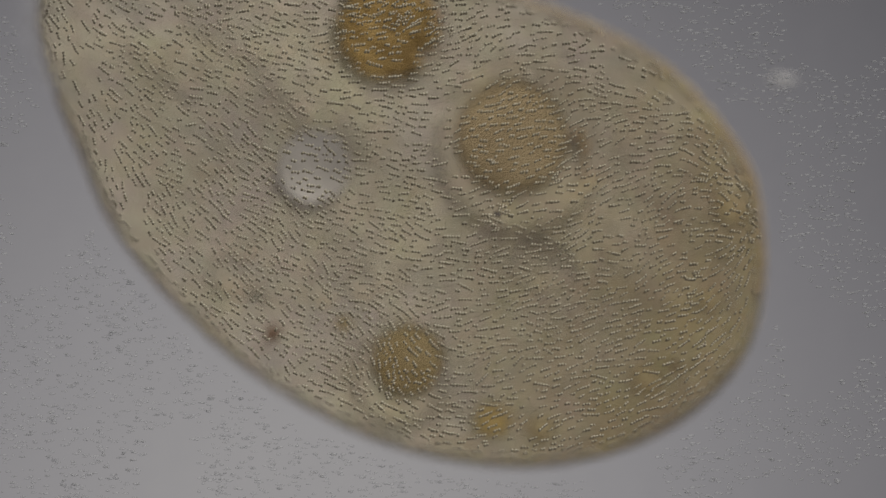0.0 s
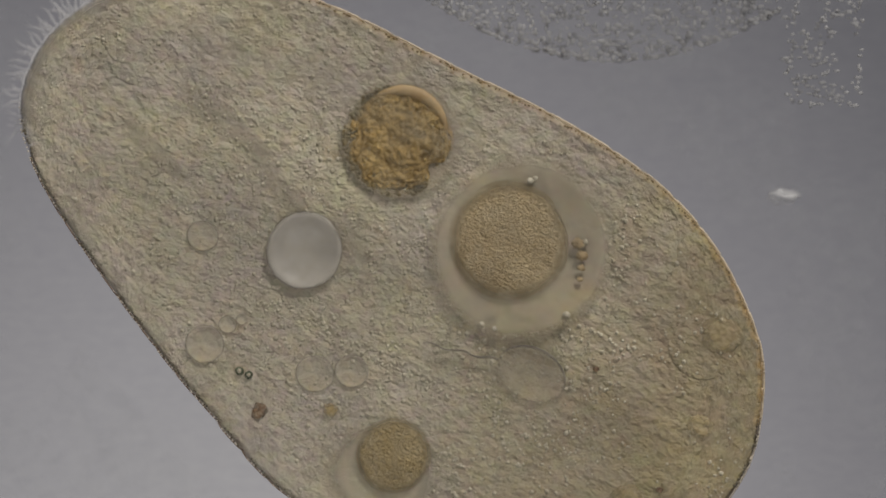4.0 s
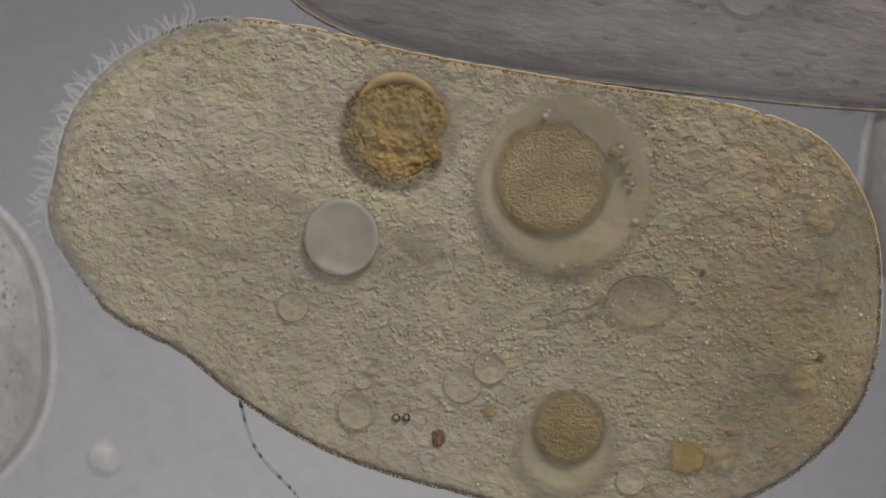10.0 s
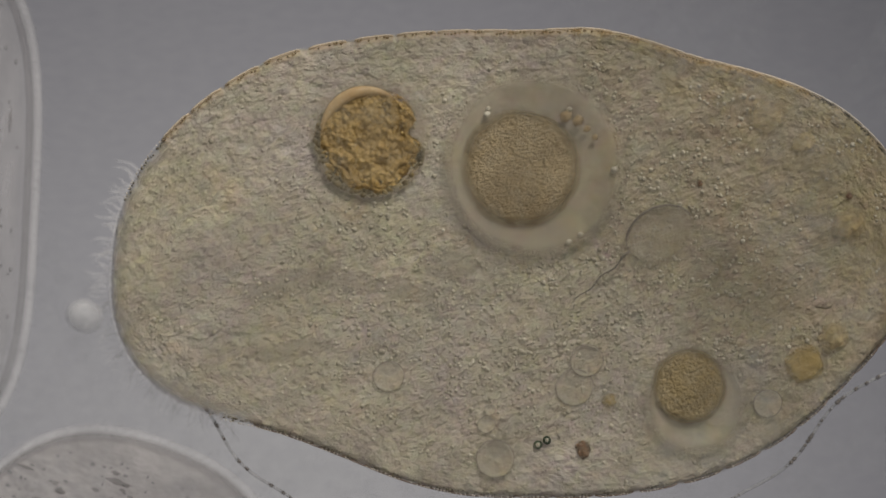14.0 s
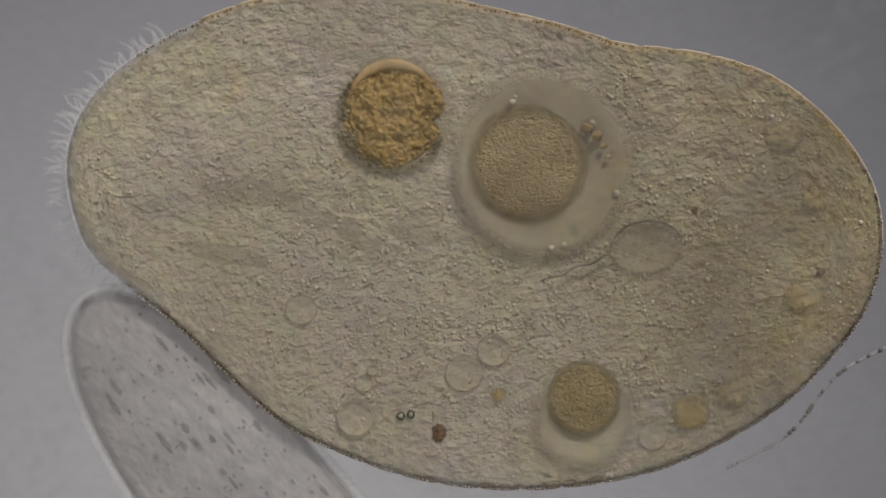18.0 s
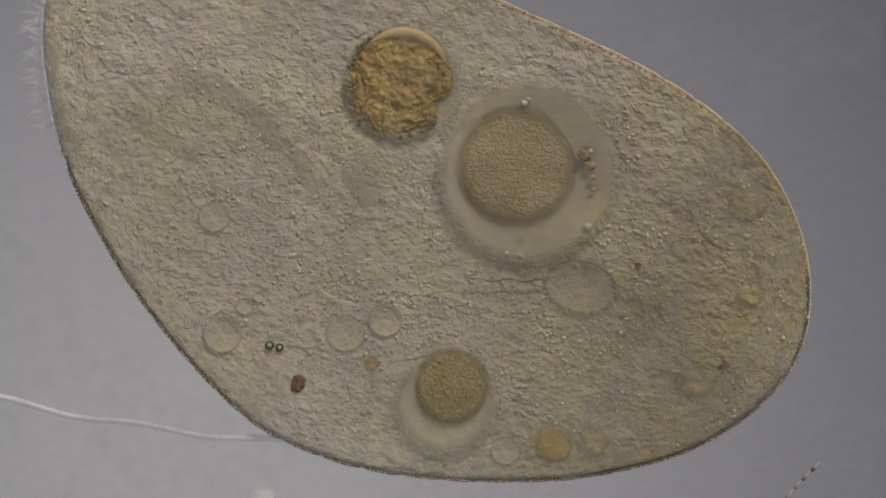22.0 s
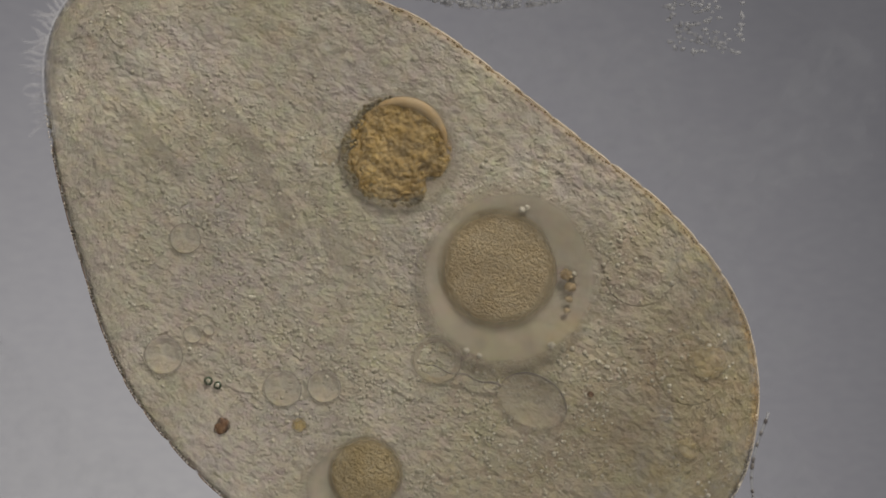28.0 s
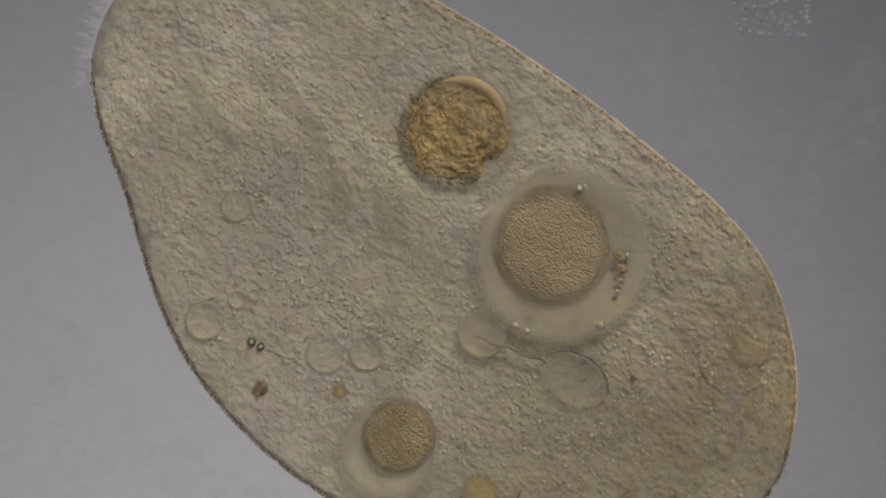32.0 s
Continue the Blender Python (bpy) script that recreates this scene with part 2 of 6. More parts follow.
HALO = soft_matter("halo_skin", (0.48, 0.46, 0.455), (0.54, 0.52, 0.515), (0.60, 0.58, 0.575), 20, 60, 0.3, 0.003, 0.4, 0.3, alpha=0.17)
HALO_DARK = soft_matter("halo_shade", (0.13, 0.115, 0.11), (0.16, 0.145, 0.14), (0.19, 0.175, 0.17), 20, 60, 0.3, 0.003, 0.5, 0.2, alpha=0.16)
MIST = soft_matter("misty_cell", (0.215, 0.203, 0.206), (0.245, 0.232, 0.235), (0.28, 0.266, 0.268), 4, 40, 0.5, 0.006, 0.6, 0.2, alpha=("dome", 0.45, 1.0, 0.55), stretch=(0.4, 1.4, 1))
SMOKE = soft_matter("smoky_cell", (0.125, 0.107, 0.102), (0.165, 0.144, 0.138), (0.215, 0.191, 0.184), 6, 30, 0.8, 0.008, 0.6, 0.2, alpha=("dome", 0.6, 1.0, 0.8), stretch=(0.5, 1.3, 1))
WATERY = soft_matter("watery_sap", (0.31, 0.295, 0.285), (0.325, 0.31, 0.30), (0.34, 0.325, 0.315), 6, 20, 0.15, 0.004, 0.4, 0.3, alpha=0.22)
SPECK = soft_matter("dark_speck", (0.13, 0.118, 0.112), (0.165, 0.15, 0.145), (0.21, 0.193, 0.186), 40, 90, 0.5, 0.005, 0.6, 0.2, alpha=("dome", 0.3, 1.0, 0.42))
GHOST = soft_matter("pale_ghost", (0.33, 0.32, 0.32), (0.38, 0.37, 0.366), (0.43, 0.42, 0.416), 12, 40, 0.3, 0.006, 0.5, 0.3, alpha=("dome", 0.2, 1.0, 0.55))
RIM_GLOW = soft_matter("amber_band", (0.42, 0.25, 0.09), (0.48, 0.30, 0.115), (0.53, 0.34, 0.14), 30, 90, 0.2, 0.003, 0.5, 0.3, alpha=("dome", 0.1, 1.0, 0.15))
PELLICLE = soft_matter("pellicle", (0.30, 0.255, 0.20), (0.37, 0.32, 0.26), (0.43, 0.385, 0.33), 30, 90, 0.5, 0.003, 0.4, 0.4)
KNOB = soft_matter("knob", (0.055, 0.045, 0.03), (0.09, 0.075, 0.05), (0.14, 0.12, 0.08), 60, 120, 0.5, 0.003, 0.5, 0.3)
COVER = soft_matter("cover_bacteria", (0.22, 0.222, 0.235), (0.26, 0.262, 0.275), (0.30, 0.302, 0.315), 30, 90, 0.3, 0.003, 0.5, 0.3, alpha=0.34)
BACTERIA = soft_matter("bacteria", (0.24, 0.234, 0.238), (0.285, 0.278, 0.28), (0.34, 0.333, 0.333), 30, 90, 0.3, 0.003, 0.5, 0.3, alpha=0.45)


# ---- building helpers ----
def mesh(name, verts, faces, material, parent=None, label="", kind="", rest=None, smooth=True, thin=None):
    me = bpy.data.meshes.new(name)
    me.from_pydata([tuple(map(float, v)) for v in verts], [], faces)
    if smooth:
        me.polygons.foreach_set("use_smooth", [True] * len(me.polygons))
    if rest is not None:
        a = me.attributes.new("rest", "FLOAT_VECTOR", "POINT")
        a.data.foreach_set("vector", np.asarray(rest, dtype=np.float32).ravel())
    if thin is not None:
        me.attributes.new("thin", "FLOAT", "POINT").data.foreach_set("value", np.asarray(thin, dtype=np.float32))
    me.materials.append(material)
    me.update()
    ob = new(name, me)
    ob.parent = parent
    return tagged(ob, label=label, kind=kind)


def part(name, bm, material, parent, label="", kind=""):
    me = bpy.data.meshes.new(name)
    bm.to_mesh(me)
    bm.free()
    me.polygons.foreach_set("use_smooth", [True] * len(me.polygons))
    me.materials.append(material)
    ob = new(name, me)
    ob.parent = parent
    return tagged(ob, label=label, kind=kind)


def lump(rx, ry, rz, seed, rough=0.0, freq=3.0, level=4, shift=(0, 0, 0), dents=(), crease=0.0, fine=8.0):
    """A rounded lump with an uneven skin; dents: (direction in degrees, depth, width) each."""
    bm = bmesh.new()
    bmesh.ops.create_icosphere(bm, subdivisions=level, radius=1.0)
    for v in bm.verts:
        p = v.co.copy()
        k = 1.0 + rough * noise.fractal(p * freq + Vector((seed, seed * 0.7, 0)), 0.9, 2.0, 4)
        for way, deep, wide in dents:
            d = math.remainder(math.atan2(p.y, p.x) - radians(way), math.tau)
            k -= deep * math.exp(-(d / wide) ** 2) * (1 - abs(p.z))
        lift = crease * (noise.ridged_multi_fractal(p * fine + Vector((seed, 0, 0)), 0.8, 2.1, 4, 1.0, 2.0) - 1.0) if crease and p.z > -0.2 else 0.0
        v.co = Vector((p.x * rx * k + shift[0], p.y * ry * k + shift[1], p.z * rz * k + lift + shift[2]))
    return bm


def revolve(profile, ry=1.0, steps=48):
    """A round body from (radius, height) pairs, squeezed along y by ry."""
    bm = bmesh.new()
    rings = []
    for r, z in profile:
        if r == 0:
            rings.append([bm.verts.new((0, 0, z))])
        else:
            rings.append([bm.verts.new((r * math.cos(i * math.tau / steps), r * ry * math.sin(i * math.tau / steps), z)) for i in range(steps)])
    for a, b in zip(rings, rings[1:]):
        for i in range(steps):
            j = (i + 1) % steps
            if len(a) == 1:
                bm.faces.new((a[0], b[i], b[j]))
            elif len(b) == 1:
                bm.faces.new((a[i], b[0], a[j]))
            else:
                bm.faces.new((a[i], b[i], b[j], a[j]))
    bmesh.ops.recalc_face_normals(bm, faces=bm.faces)
    return bm


def dish(r, rim=0.003, sink=0.002, ry=1.0, lip=0.05):
    """A vacuole: a sap-filled hollow in a faint raised lip."""
    return revolve([(0, -sink), (r * 0.5, -sink * 0.9), (r * (1 - lip * 4), -sink * 0.5), (r * (1 - lip * 2), rim * 0.25), (r * (1 - lip), rim * 0.62), (r * (1 - lip * 0.35), rim * 0.92), (r, rim), (r * 1.008, rim * 0.5), (r * 1.014, -0.012), (r * 0.9, -0.03), (0, -0.03)], ry)


def bowl(r, depth, ry=1.0):
    """A shallow sap-filled hollow whose floor curves up to its margin."""
    q = [k / 12 for k in range(13)]
    return revolve([(r * k, depth * (k ** 3.2 - 0.5 * k ** 24)) for k in q] + [(r * 0.97, -0.02), (0, -0.02)], ry)


def tube(points, radii, name, material, parent=None, label="", sides=8):
    """A tapered round strand along a line of points."""
    verts, faces = [], []
    n = len(points)
    for i, (p, r) in enumerate(zip(points, radii)):
        p = Vector(p)
        d = (Vector(points[min(i + 1, n - 1)]) - Vector(points[max(i - 1, 0)])).normalized()
        a = d.cross(Vector((0, 0, 1)))
        a = a.normalized() if a.length > 1e-4 else Vector((1, 0, 0))
        b = a.cross(d)
        for j in range(sides):
            w = j * math.tau / sides
            verts.append(p + (a * math.cos(w) + b * math.sin(w)) * r)
    for i in range(n - 1):
        for j in range(sides):
            k = (j + 1) % sides
            faces.append((i * sides + j, i * sides + k, (i + 1) * sides + k, (i + 1) * sides + j))
    faces.append(tuple(range(sides))[::-1])
    faces.append(tuple((n - 1) * sides + j for j in range(sides)))
    return mesh(name, verts, faces, material, parent, label)


ICO = bmesh.new()
bmesh.ops.create_icosphere(ICO, subdivisions=1, radius=1.0)
BEAD_V = np.array([v.co[:] for v in ICO.verts])
BEAD_F = [[v.index for v in f.verts] for f in ICO.faces]
ICO.free()


def beads(name, centres, sizes, material, parent=None, label="", kind="stuff"):
    """Many small round bodies in one mesh; sizes: (rx, ry, rz) each."""
    verts, faces = [], []
    for i, (c, s) in enumerate(zip(centres, sizes)):
        verts.append(BEAD_V * np.asarray(s) + np.asarray(c))
        faces += [[k + 12 * i for k in f] for f in BEAD_F]
    return mesh(name, np.vstack(verts), faces, material, parent, label, kind)


# ---- the glowing field below everything ----
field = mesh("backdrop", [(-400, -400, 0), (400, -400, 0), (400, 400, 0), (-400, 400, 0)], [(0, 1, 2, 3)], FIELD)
tagged(field, label="glowing grey field under the specimen, lamp light painted in", category="backdrop", kind="structure")

# ---- the large ciliate: an olive cell of plates that slide on one another ----
cell = new("ciliate")
tagged(cell, label="large olive-brown granular ciliate cell with food vacuoles", category="microbe")
N_EDGE = 66
# how the cell drifts, how its skin bends, and how what it holds wanders: rows for walk(), in seconds and millimetres
drift = [(0, -73, -81, -20.1), (1.5, -76, -75, -22.0), (3, -77, -68, -22.6), (3.5, -77, -53, -23.9), (5.5, -94, -51, -26.5), (6, -95, -49, -27.2), (6.5, -64, -79, -21.9), (7, -45, -87, -19.4), (7.5, -18, -89, -15.6), (8, -2, -111, -13.8), (8.5, 8, -157, -11.2), (9, 33, -227, -6.7), (9.5, 45, -192, -0.4), (10, 63, -164, -0.8), (10.5, 82, -141, 0.5), (11, 111, -140, 6.5), (12, 151, -143, 13.9), (12.5, 137, -164, 17.7), (13, 126, -183, 20.5), (14, 175, -213, 26.5), (14.5, 195, -210, 27.4), (16.5, 222, -201, 24.8), (17, 217, -206, 18.4), (17.5, 195, -212, 12.1), (18, 180, -212, 7.9), (19, 160, -218, 0.0), (20, 157, -212, -5.9), (21, 154, -203, -10.4), (22, 145, -206, -13.3), (22.5, 158, -196, -14.6), (23, 183, -184, -17.8), (23.5, 184, -187, -20.2), (24, 172, -200, -20.7), (24.5, 153, -174, -22.3), (25, 149, -176, -24.0), (26, 137, -172, -26.1), (26.5, 132, -166, -26.5), (28.5, 104, -143, -28.8), (29, 98, -137, -29.4), (30, 97, -155, -29.3), (31, 97, -163, -30.1), (32, 82, -157, -31.5)]
rims = [
    [(0, 543, -409), (1.5, 528, -424), (3, 524, -424), (3.5, 522, -426), (5.5, 491, -453), (6, 486, -459), (6.5, 553, -433), (7, 587, -414), (7.5, 628, -371), (8, 645, -370), (8.5, 615, -369), (9, 709, -403), (9.5, 741, -295), (10, 777, -275), (10.5, 820, -238), (11, 841, -159), (12, 843, -72), (12.5, 817, -49), (13, 795, -35), (14, 817, 3), (14.5, 837, 15), (16.5, 882, -1), (17, 898, -81), (17.5, 897, -162), (18, 896, -213), (19, 871, -318), (20, 851, -385), (21, 831, -427), (22, 820, -469), (22.5, 805, -466), (23, 803, -483), (23.5, 807, -520), (24, 808, -548), (24.5, 767, -532), (25, 752, -553), (26, 726, -570), (26.5, 719, -570), (28.5, 682, -576), (29, 674, -577), (30, 668, -589), (31, 658, -604), (32, 629, -608)],
    [(0, 573, -336), (1.5, 559, -350), (3, 553, -349), (3.5, 556, -353), (5.5, 531, -382), (6, 527, -388), (6.5, 579, -356), (7, 602, -333), (7.5, 636, -289), (8, 652, -290), (8.5, 619, -294), (9, 715, -324), (9.5, 728, -214), (10, 779, -192), (10.5, 815, -153), (11, 816, -77), (12, 802, 0), (12.5, 768, 19), (13, 739, 28), (14, 753, 58), (14.5, 773, 70), (16.5, 824, 59), (17, 847, -13), (17.5, 866, -86), (18, 881, -132), (19, 871, -236), (20, 862, -304), (21, 851, -348), (22, 840, -389), (22.5, 828, -389), (23, 826, -408), (23.5, 832, -443), (24, 832, -468), (24.5, 804, -460), (25, 787, -480), (26, 766, -500), (26.5, 761, -500), (28.5, 731, -509), (29, 724, -511), (30, 719, -524), (31, 711, -541), (32, 684, -547)],
    [(0, 585, -253), (1.5, 572, -268), (3, 566, -267), (3.5, 568, -269), (5.5, 552, -300), (6, 551, -306), (6.5, 587, -271), (7, 600, -247), (7.5, 628, -205), (8, 642, -206), (8.5, 633, -220), (9, 720, -241), (9.5, 712, -133), (10, 770, -107), (10.5, 783, -68), (11, 753, -4), (12, 738, 62), (12.5, 701, 76), (13, 670, 81), (14, 673, 98), (14.5, 693, 110), (16.5, 750, 107), (17, 780, 43), (17.5, 811, -18), (18, 838, -56), (19, 850, -152), (20, 853, -218), (21, 850, -263), (22, 837, -301), (22.5, 832, -305), (23, 835, -327), (23.5, 843, -360), (24, 843, -383), (24.5, 825, -377), (25, 806, -397), (26, 784, -416), (26.5, 780, -416), (28.5, 756, -425), (29, 751, -427), (30, 749, -443), (31, 739, -459), (32, 712, -465)],
    [(0, 582, -162), (1.5, 570, -177), (3, 562, -176), (3.5, 566, -177), (5.5, 555, -207), (6, 555, -213), (6.5, 578, -179), (7, 581, -157), (7.5, 595, -117), (8, 607, -120), (8.5, 636, -138), (9, 700, -153), (9.5, 695, -47), (10, 736, -19), (10.5, 702, 8), (11, 673, 59), (12, 660, 114), (12.5, 620, 122), (13, 589, 122), (14, 585, 126), (14.5, 606, 138), (16.5, 668, 146), (17, 705, 92), (17.5, 741, 43), (18, 772, 14), (19, 804, -69), (20, 818, -130), (21, 824, -172), (22, 810, -209), (22.5, 811, -215), (23, 825, -238), (23.5, 834, -269), (24, 832, -289), (24.5, 821, -283), (25, 812, -305), (26, 792, -324), (26.5, 787, -324), (28.5, 760, -329), (29, 754, -330), (30, 756, -348), (31, 747, -364), (32, 720, -371)],
    [(0, 562, -63), (1.5, 546, -79), (3, 534, -78), (3.5, 534, -77), (5.5, 528, -104), (6, 530, -109), (6.5, 541, -81), (7, 539, -64), (7.5, 541, -30), (8, 551, -35), (8.5, 606, -47), (9, 653, -61), (9.5, 647, 42), (10, 665, 65), (10.5, 616, 77), (11, 582, 112), (12, 575, 159), (12.5, 535, 162), (13, 503, 158), (14, 497, 148), (14.5, 517, 159), (16.5, 578, 173), (17, 617, 131), (17.5, 652, 93), (18, 683, 73), (19, 726, 7), (20, 754, -44), (21, 774, -79), (22, 755, -116), (22.5, 763, -122), (23, 788, -144), (23.5, 798, -171), (24, 795, -190), (24.5, 781, -181), (25, 783, -203), (26, 767, -221), (26.5, 763, -220), (28.5, 741, -223), (29, 737, -224), (30, 732, -240), (31, 727, -257), (32, 706, -265)],
    [(0, 496, 39), (1.5, 481, 23), (3, 465, 22), (3.5, 471, 24), (5.5, 477, 4), (6, 482, -1), (6.5, 481, 18), (7, 472, 28), (7.5, 462, 52), (8, 479, 46), (8.5, 543, 45), (9, 576, 30), (9.5, 546, 116), (10, 530, 118), (10.5, 492, 121), (11, 478, 152), (12, 481, 196), (12.5, 443, 196), (13, 414, 191), (14, 413, 176), (14.5, 428, 183), (16.5, 474, 185), (17, 511, 150), (17.5, 539, 121), (18, 562, 108), (19, 616, 67), (20, 652, 30), (21, 679, 5), (22, 664, -30), (22.5, 679, -33), (23, 708, -52), (23.5, 722, -75), (24, 718, -91), (24.5, 705, -80), (25, 707, -98), (26, 697, -114), (26.5, 695, -112), (28.5, 681, -111), (29, 679, -111), (30, 679, -128), (31, 679, -145), (32, 663, -152)],
    [(0, 401, 135), (1.5, 388, 118), (3, 374, 114), (3.5, 381, 120), (5.5, 385, 105), (6, 389, 103), (6.5, 384, 109), (7, 376, 111), (7.5, 373, 127), (8, 391, 122), (8.5, 440, 127), (9, 457, 104), (9.5, 393, 146), (10, 383, 143), (10.5, 369, 148), (11, 369, 179), (12, 375, 221), (12.5, 338, 218), (13, 310, 212), (14, 315, 197), (14.5, 328, 198), (16.5, 369, 189), (17, 404, 163), (17.5, 424, 137), (18, 437, 123), (19, 483, 101), (20, 517, 76), (21, 542, 61), (22, 552, 42), (22.5, 556, 33), (23, 593, 23), (23.5, 609, 6), (24, 605, -8), (24.5, 586, 3), (25, 593, -10), (26, 589, -21), (26.5, 590, -16), (28.5, 593, -5), (29, 595, -2), (30, 573, -25), (31, 580, -39), (32, 573, -43)],
    [(0, 273, 207), (1.5, 273, 197), (3, 270, 197), (3.5, 269, 198), (5.5, 274, 192), (6, 278, 191), (6.5, 271, 184), (7, 266, 178), (7.5, 274, 196), (8, 281, 182), (8.5, 309, 185), (9, 292, 121), (9.5, 254, 163), (10, 258, 161), (10.5, 267, 184), (11, 263, 206), (12, 259, 228), (12.5, 222, 220), (13, 193, 212), (14, 201, 194), (14.5, 215, 194), (16.5, 258, 192), (17, 296, 178), (17.5, 316, 163), (18, 330, 155), (19, 363, 133), (20, 397, 118), (21, 420, 110), (22, 434, 100), (22.5, 445, 94), (23, 488, 91), (23.5, 501, 76), (24, 493, 61), (24.5, 476, 74), (25, 484, 66), (26, 486, 61), (26.5, 485, 67), (28.5, 481, 84), (29, 482, 89), (30, 462, 60), (31, 469, 49), (32, 463, 49)],
    [(0, 144, 258), (1.5, 150, 253), (3, 151, 256), (3.5, 154, 260), (5.5, 154, 255), (6, 157, 255), (6.5, 156, 242), (7, 158, 238), (7.5, 166, 255), (8, 167, 229), (8.5, 182, 237), (9, 152, 114), (9.5, 127, 166), (10, 145, 180), (10.5, 159, 222), (11, 151, 238), (12, 142, 243), (12.5, 101, 230), (13, 70, 218), (14, 74, 194), (14.5, 89, 192), (16.5, 136, 195), (17, 176, 194), (17.5, 198, 187), (18, 212, 184), (19, 246, 169), (20, 282, 162), (21, 307, 160), (22, 318, 152), (22.5, 338, 153), (23, 382, 155), (23.5, 398, 145), (24, 389, 131), (24.5, 373, 142), (25, 387, 144), (26, 385, 137), (26.5, 384, 144), (28.5, 377, 168), (29, 378, 174), (30, 364, 143), (31, 369, 131), (32, 360, 131)],
    [(0, 28, 308), (1.5, 35, 302), (3, 36, 301), (3.5, 44, 312), (5.5, 43, 306), (6, 46, 305), (6.5, 45, 294), (7, 50, 297), (7.5, 54, 317), (8, 56, 285), (8.5, 51, 271), (9, 40, 113), (9.5, 13, 165), (10, 33, 199), (10.5, 41, 246), (11, 25, 265), (12, 5, 272), (12.5, -41, 250), (13, -76, 230), (14, -73, 183), (14.5, -58, 181), (16.5, -13, 200), (17, 28, 218), (17.5, 58, 215), (18, 78, 210), (19, 119, 201), (20, 159, 203), (21, 188, 204), (22, 201, 207), (22.5, 223, 211), (23, 272, 225), (23.5, 289, 215), (24, 280, 198), (24.5, 273, 222), (25, 282, 222), (26, 282, 215), (26.5, 280, 222), (28.5, 273, 251), (29, 273, 258), (30, 261, 217), (31, 265, 204), (32, 257, 203)],
    [(0, -88, 356), (1.5, -77, 351), (3, -74, 349), (3.5, -64, 364), (5.5, -62, 363), (6, -58, 364), (6.5, -66, 355), (7, -66, 364), (7.5, -71, 375), (8, -69, 348), (8.5, -70, 251), (9, -62, 117), (9.5, -97, 164), (10, -88, 223), (10.5, -96, 287), (11, -127, 297), (12, -155, 279), (12.5, -202, 242), (13, -237, 212), (14, -237, 150), (14.5, -221, 146), (16.5, -178, 173), (17, -139, 210), (17.5, -99, 219), (18, -69, 218), (19, -18, 219), (20, 28, 231), (21, 62, 239), (22, 74, 255), (22.5, 99, 255), (23, 148, 280), (23.5, 169, 273), (24, 161, 255), (24.5, 155, 290), (25, 165, 286), (26, 169, 283), (26.5, 167, 292), (28.5, 159, 331), (29, 160, 341), (30, 152, 281), (31, 158, 269), (32, 153, 271)],
    [(0, -211, 405), (1.5, -196, 403), (3, -189, 401), (3.5, -179, 418), (5.5, -174, 426), (6, -170, 430), (6.5, -190, 420), (7, -201, 433), (7.5, -214, 438), (8, -217, 416), (8.5, -178, 246), (9, -164, 123), (9.5, -212, 167), (10, -236, 260), (10.5, -249, 305), (11, -292, 299), (12, -318, 251), (12.5, -345, 189), (13, -359, 138), (14, -373, 72), (14.5, -357, 66), (16.5, -318, 101), (17, -286, 154), (17.5, -249, 185), (18, -218, 200), (19, -157, 217), (20, -109, 245), (21, -71, 265), (22, -64, 293), (22.5, -34, 294), (23, 14, 328), (23.5, 40, 323), (24, 34, 303), (24.5, 28, 338), (25, 40, 335), (26, 50, 326), (26.5, 47, 336), (28.5, 37, 379), (29, 37, 390), (30, 39, 333), (31, 47, 324), (32, 43, 331)],
    [(0, -343, 442), (1.5, -323, 444), (3, -313, 442), (3.5, -301, 459), (5.5, -294, 471), (6, -288, 475), (6.5, -320, 456), (7, -340, 467), (7.5, -364, 469), (8, -367, 439), (8.5, -294, 255), (9, -273, 128), (9.5, -368, 193), (10, -403, 277), (10.5, -393, 288), (11, -432, 256), (12, -447, 184), (12.5, -477, 121), (13, -495, 69), (14, -472, -27), (14.5, -455, -34), (16.5, -423, 6), (17, -402, 72), (17.5, -373, 121), (18, -346, 150), (19, -296, 200), (20, -247, 244), (21, -207, 275), (22, -203, 308), (22.5, -175, 321), (23, -124, 356), (23.5, -94, 353), (24, -94, 329), (24.5, -102, 370), (25, -88, 370), (26, -74, 368), (26.5, -76, 378), (28.5, -85, 418), (29, -85, 429), (30, -86, 404), (31, -74, 384), (32, -71, 380)],
    [(0, -470, 451), (1.5, -451, 462), (3, -441, 467), (3.5, -424, 481), (5.5, -412, 492), (6, -405, 496), (6.5, -442, 461), (7, -465, 461), (7.5, -490, 450), (8, -494, 415), (8.5, -418, 260), (9, -401, 135), (9.5, -545, 200), (10, -529, 235), (10.5, -510, 238), (11, -530, 181), (12, -517, 90), (12.5, -556, 28), (13, -584, -23), (14, -526, -131), (14.5, -506, -139), (16.5, -470, -99), (17, -458, -28), (17.5, -457, 38), (18, -452, 85), (19, -421, 161), (20, -373, 218), (21, -334, 260), (22, -329, 293), (22.5, -313, 324), (23, -253, 353), (23.5, -220, 356), (24, -218, 334), (24.5, -229, 381), (25, -214, 386), (26, -192, 382), (26.5, -195, 393), (28.5, -206, 438), (29, -206, 450), (30, -212, 436), (31, -193, 414), (32, -186, 408)],
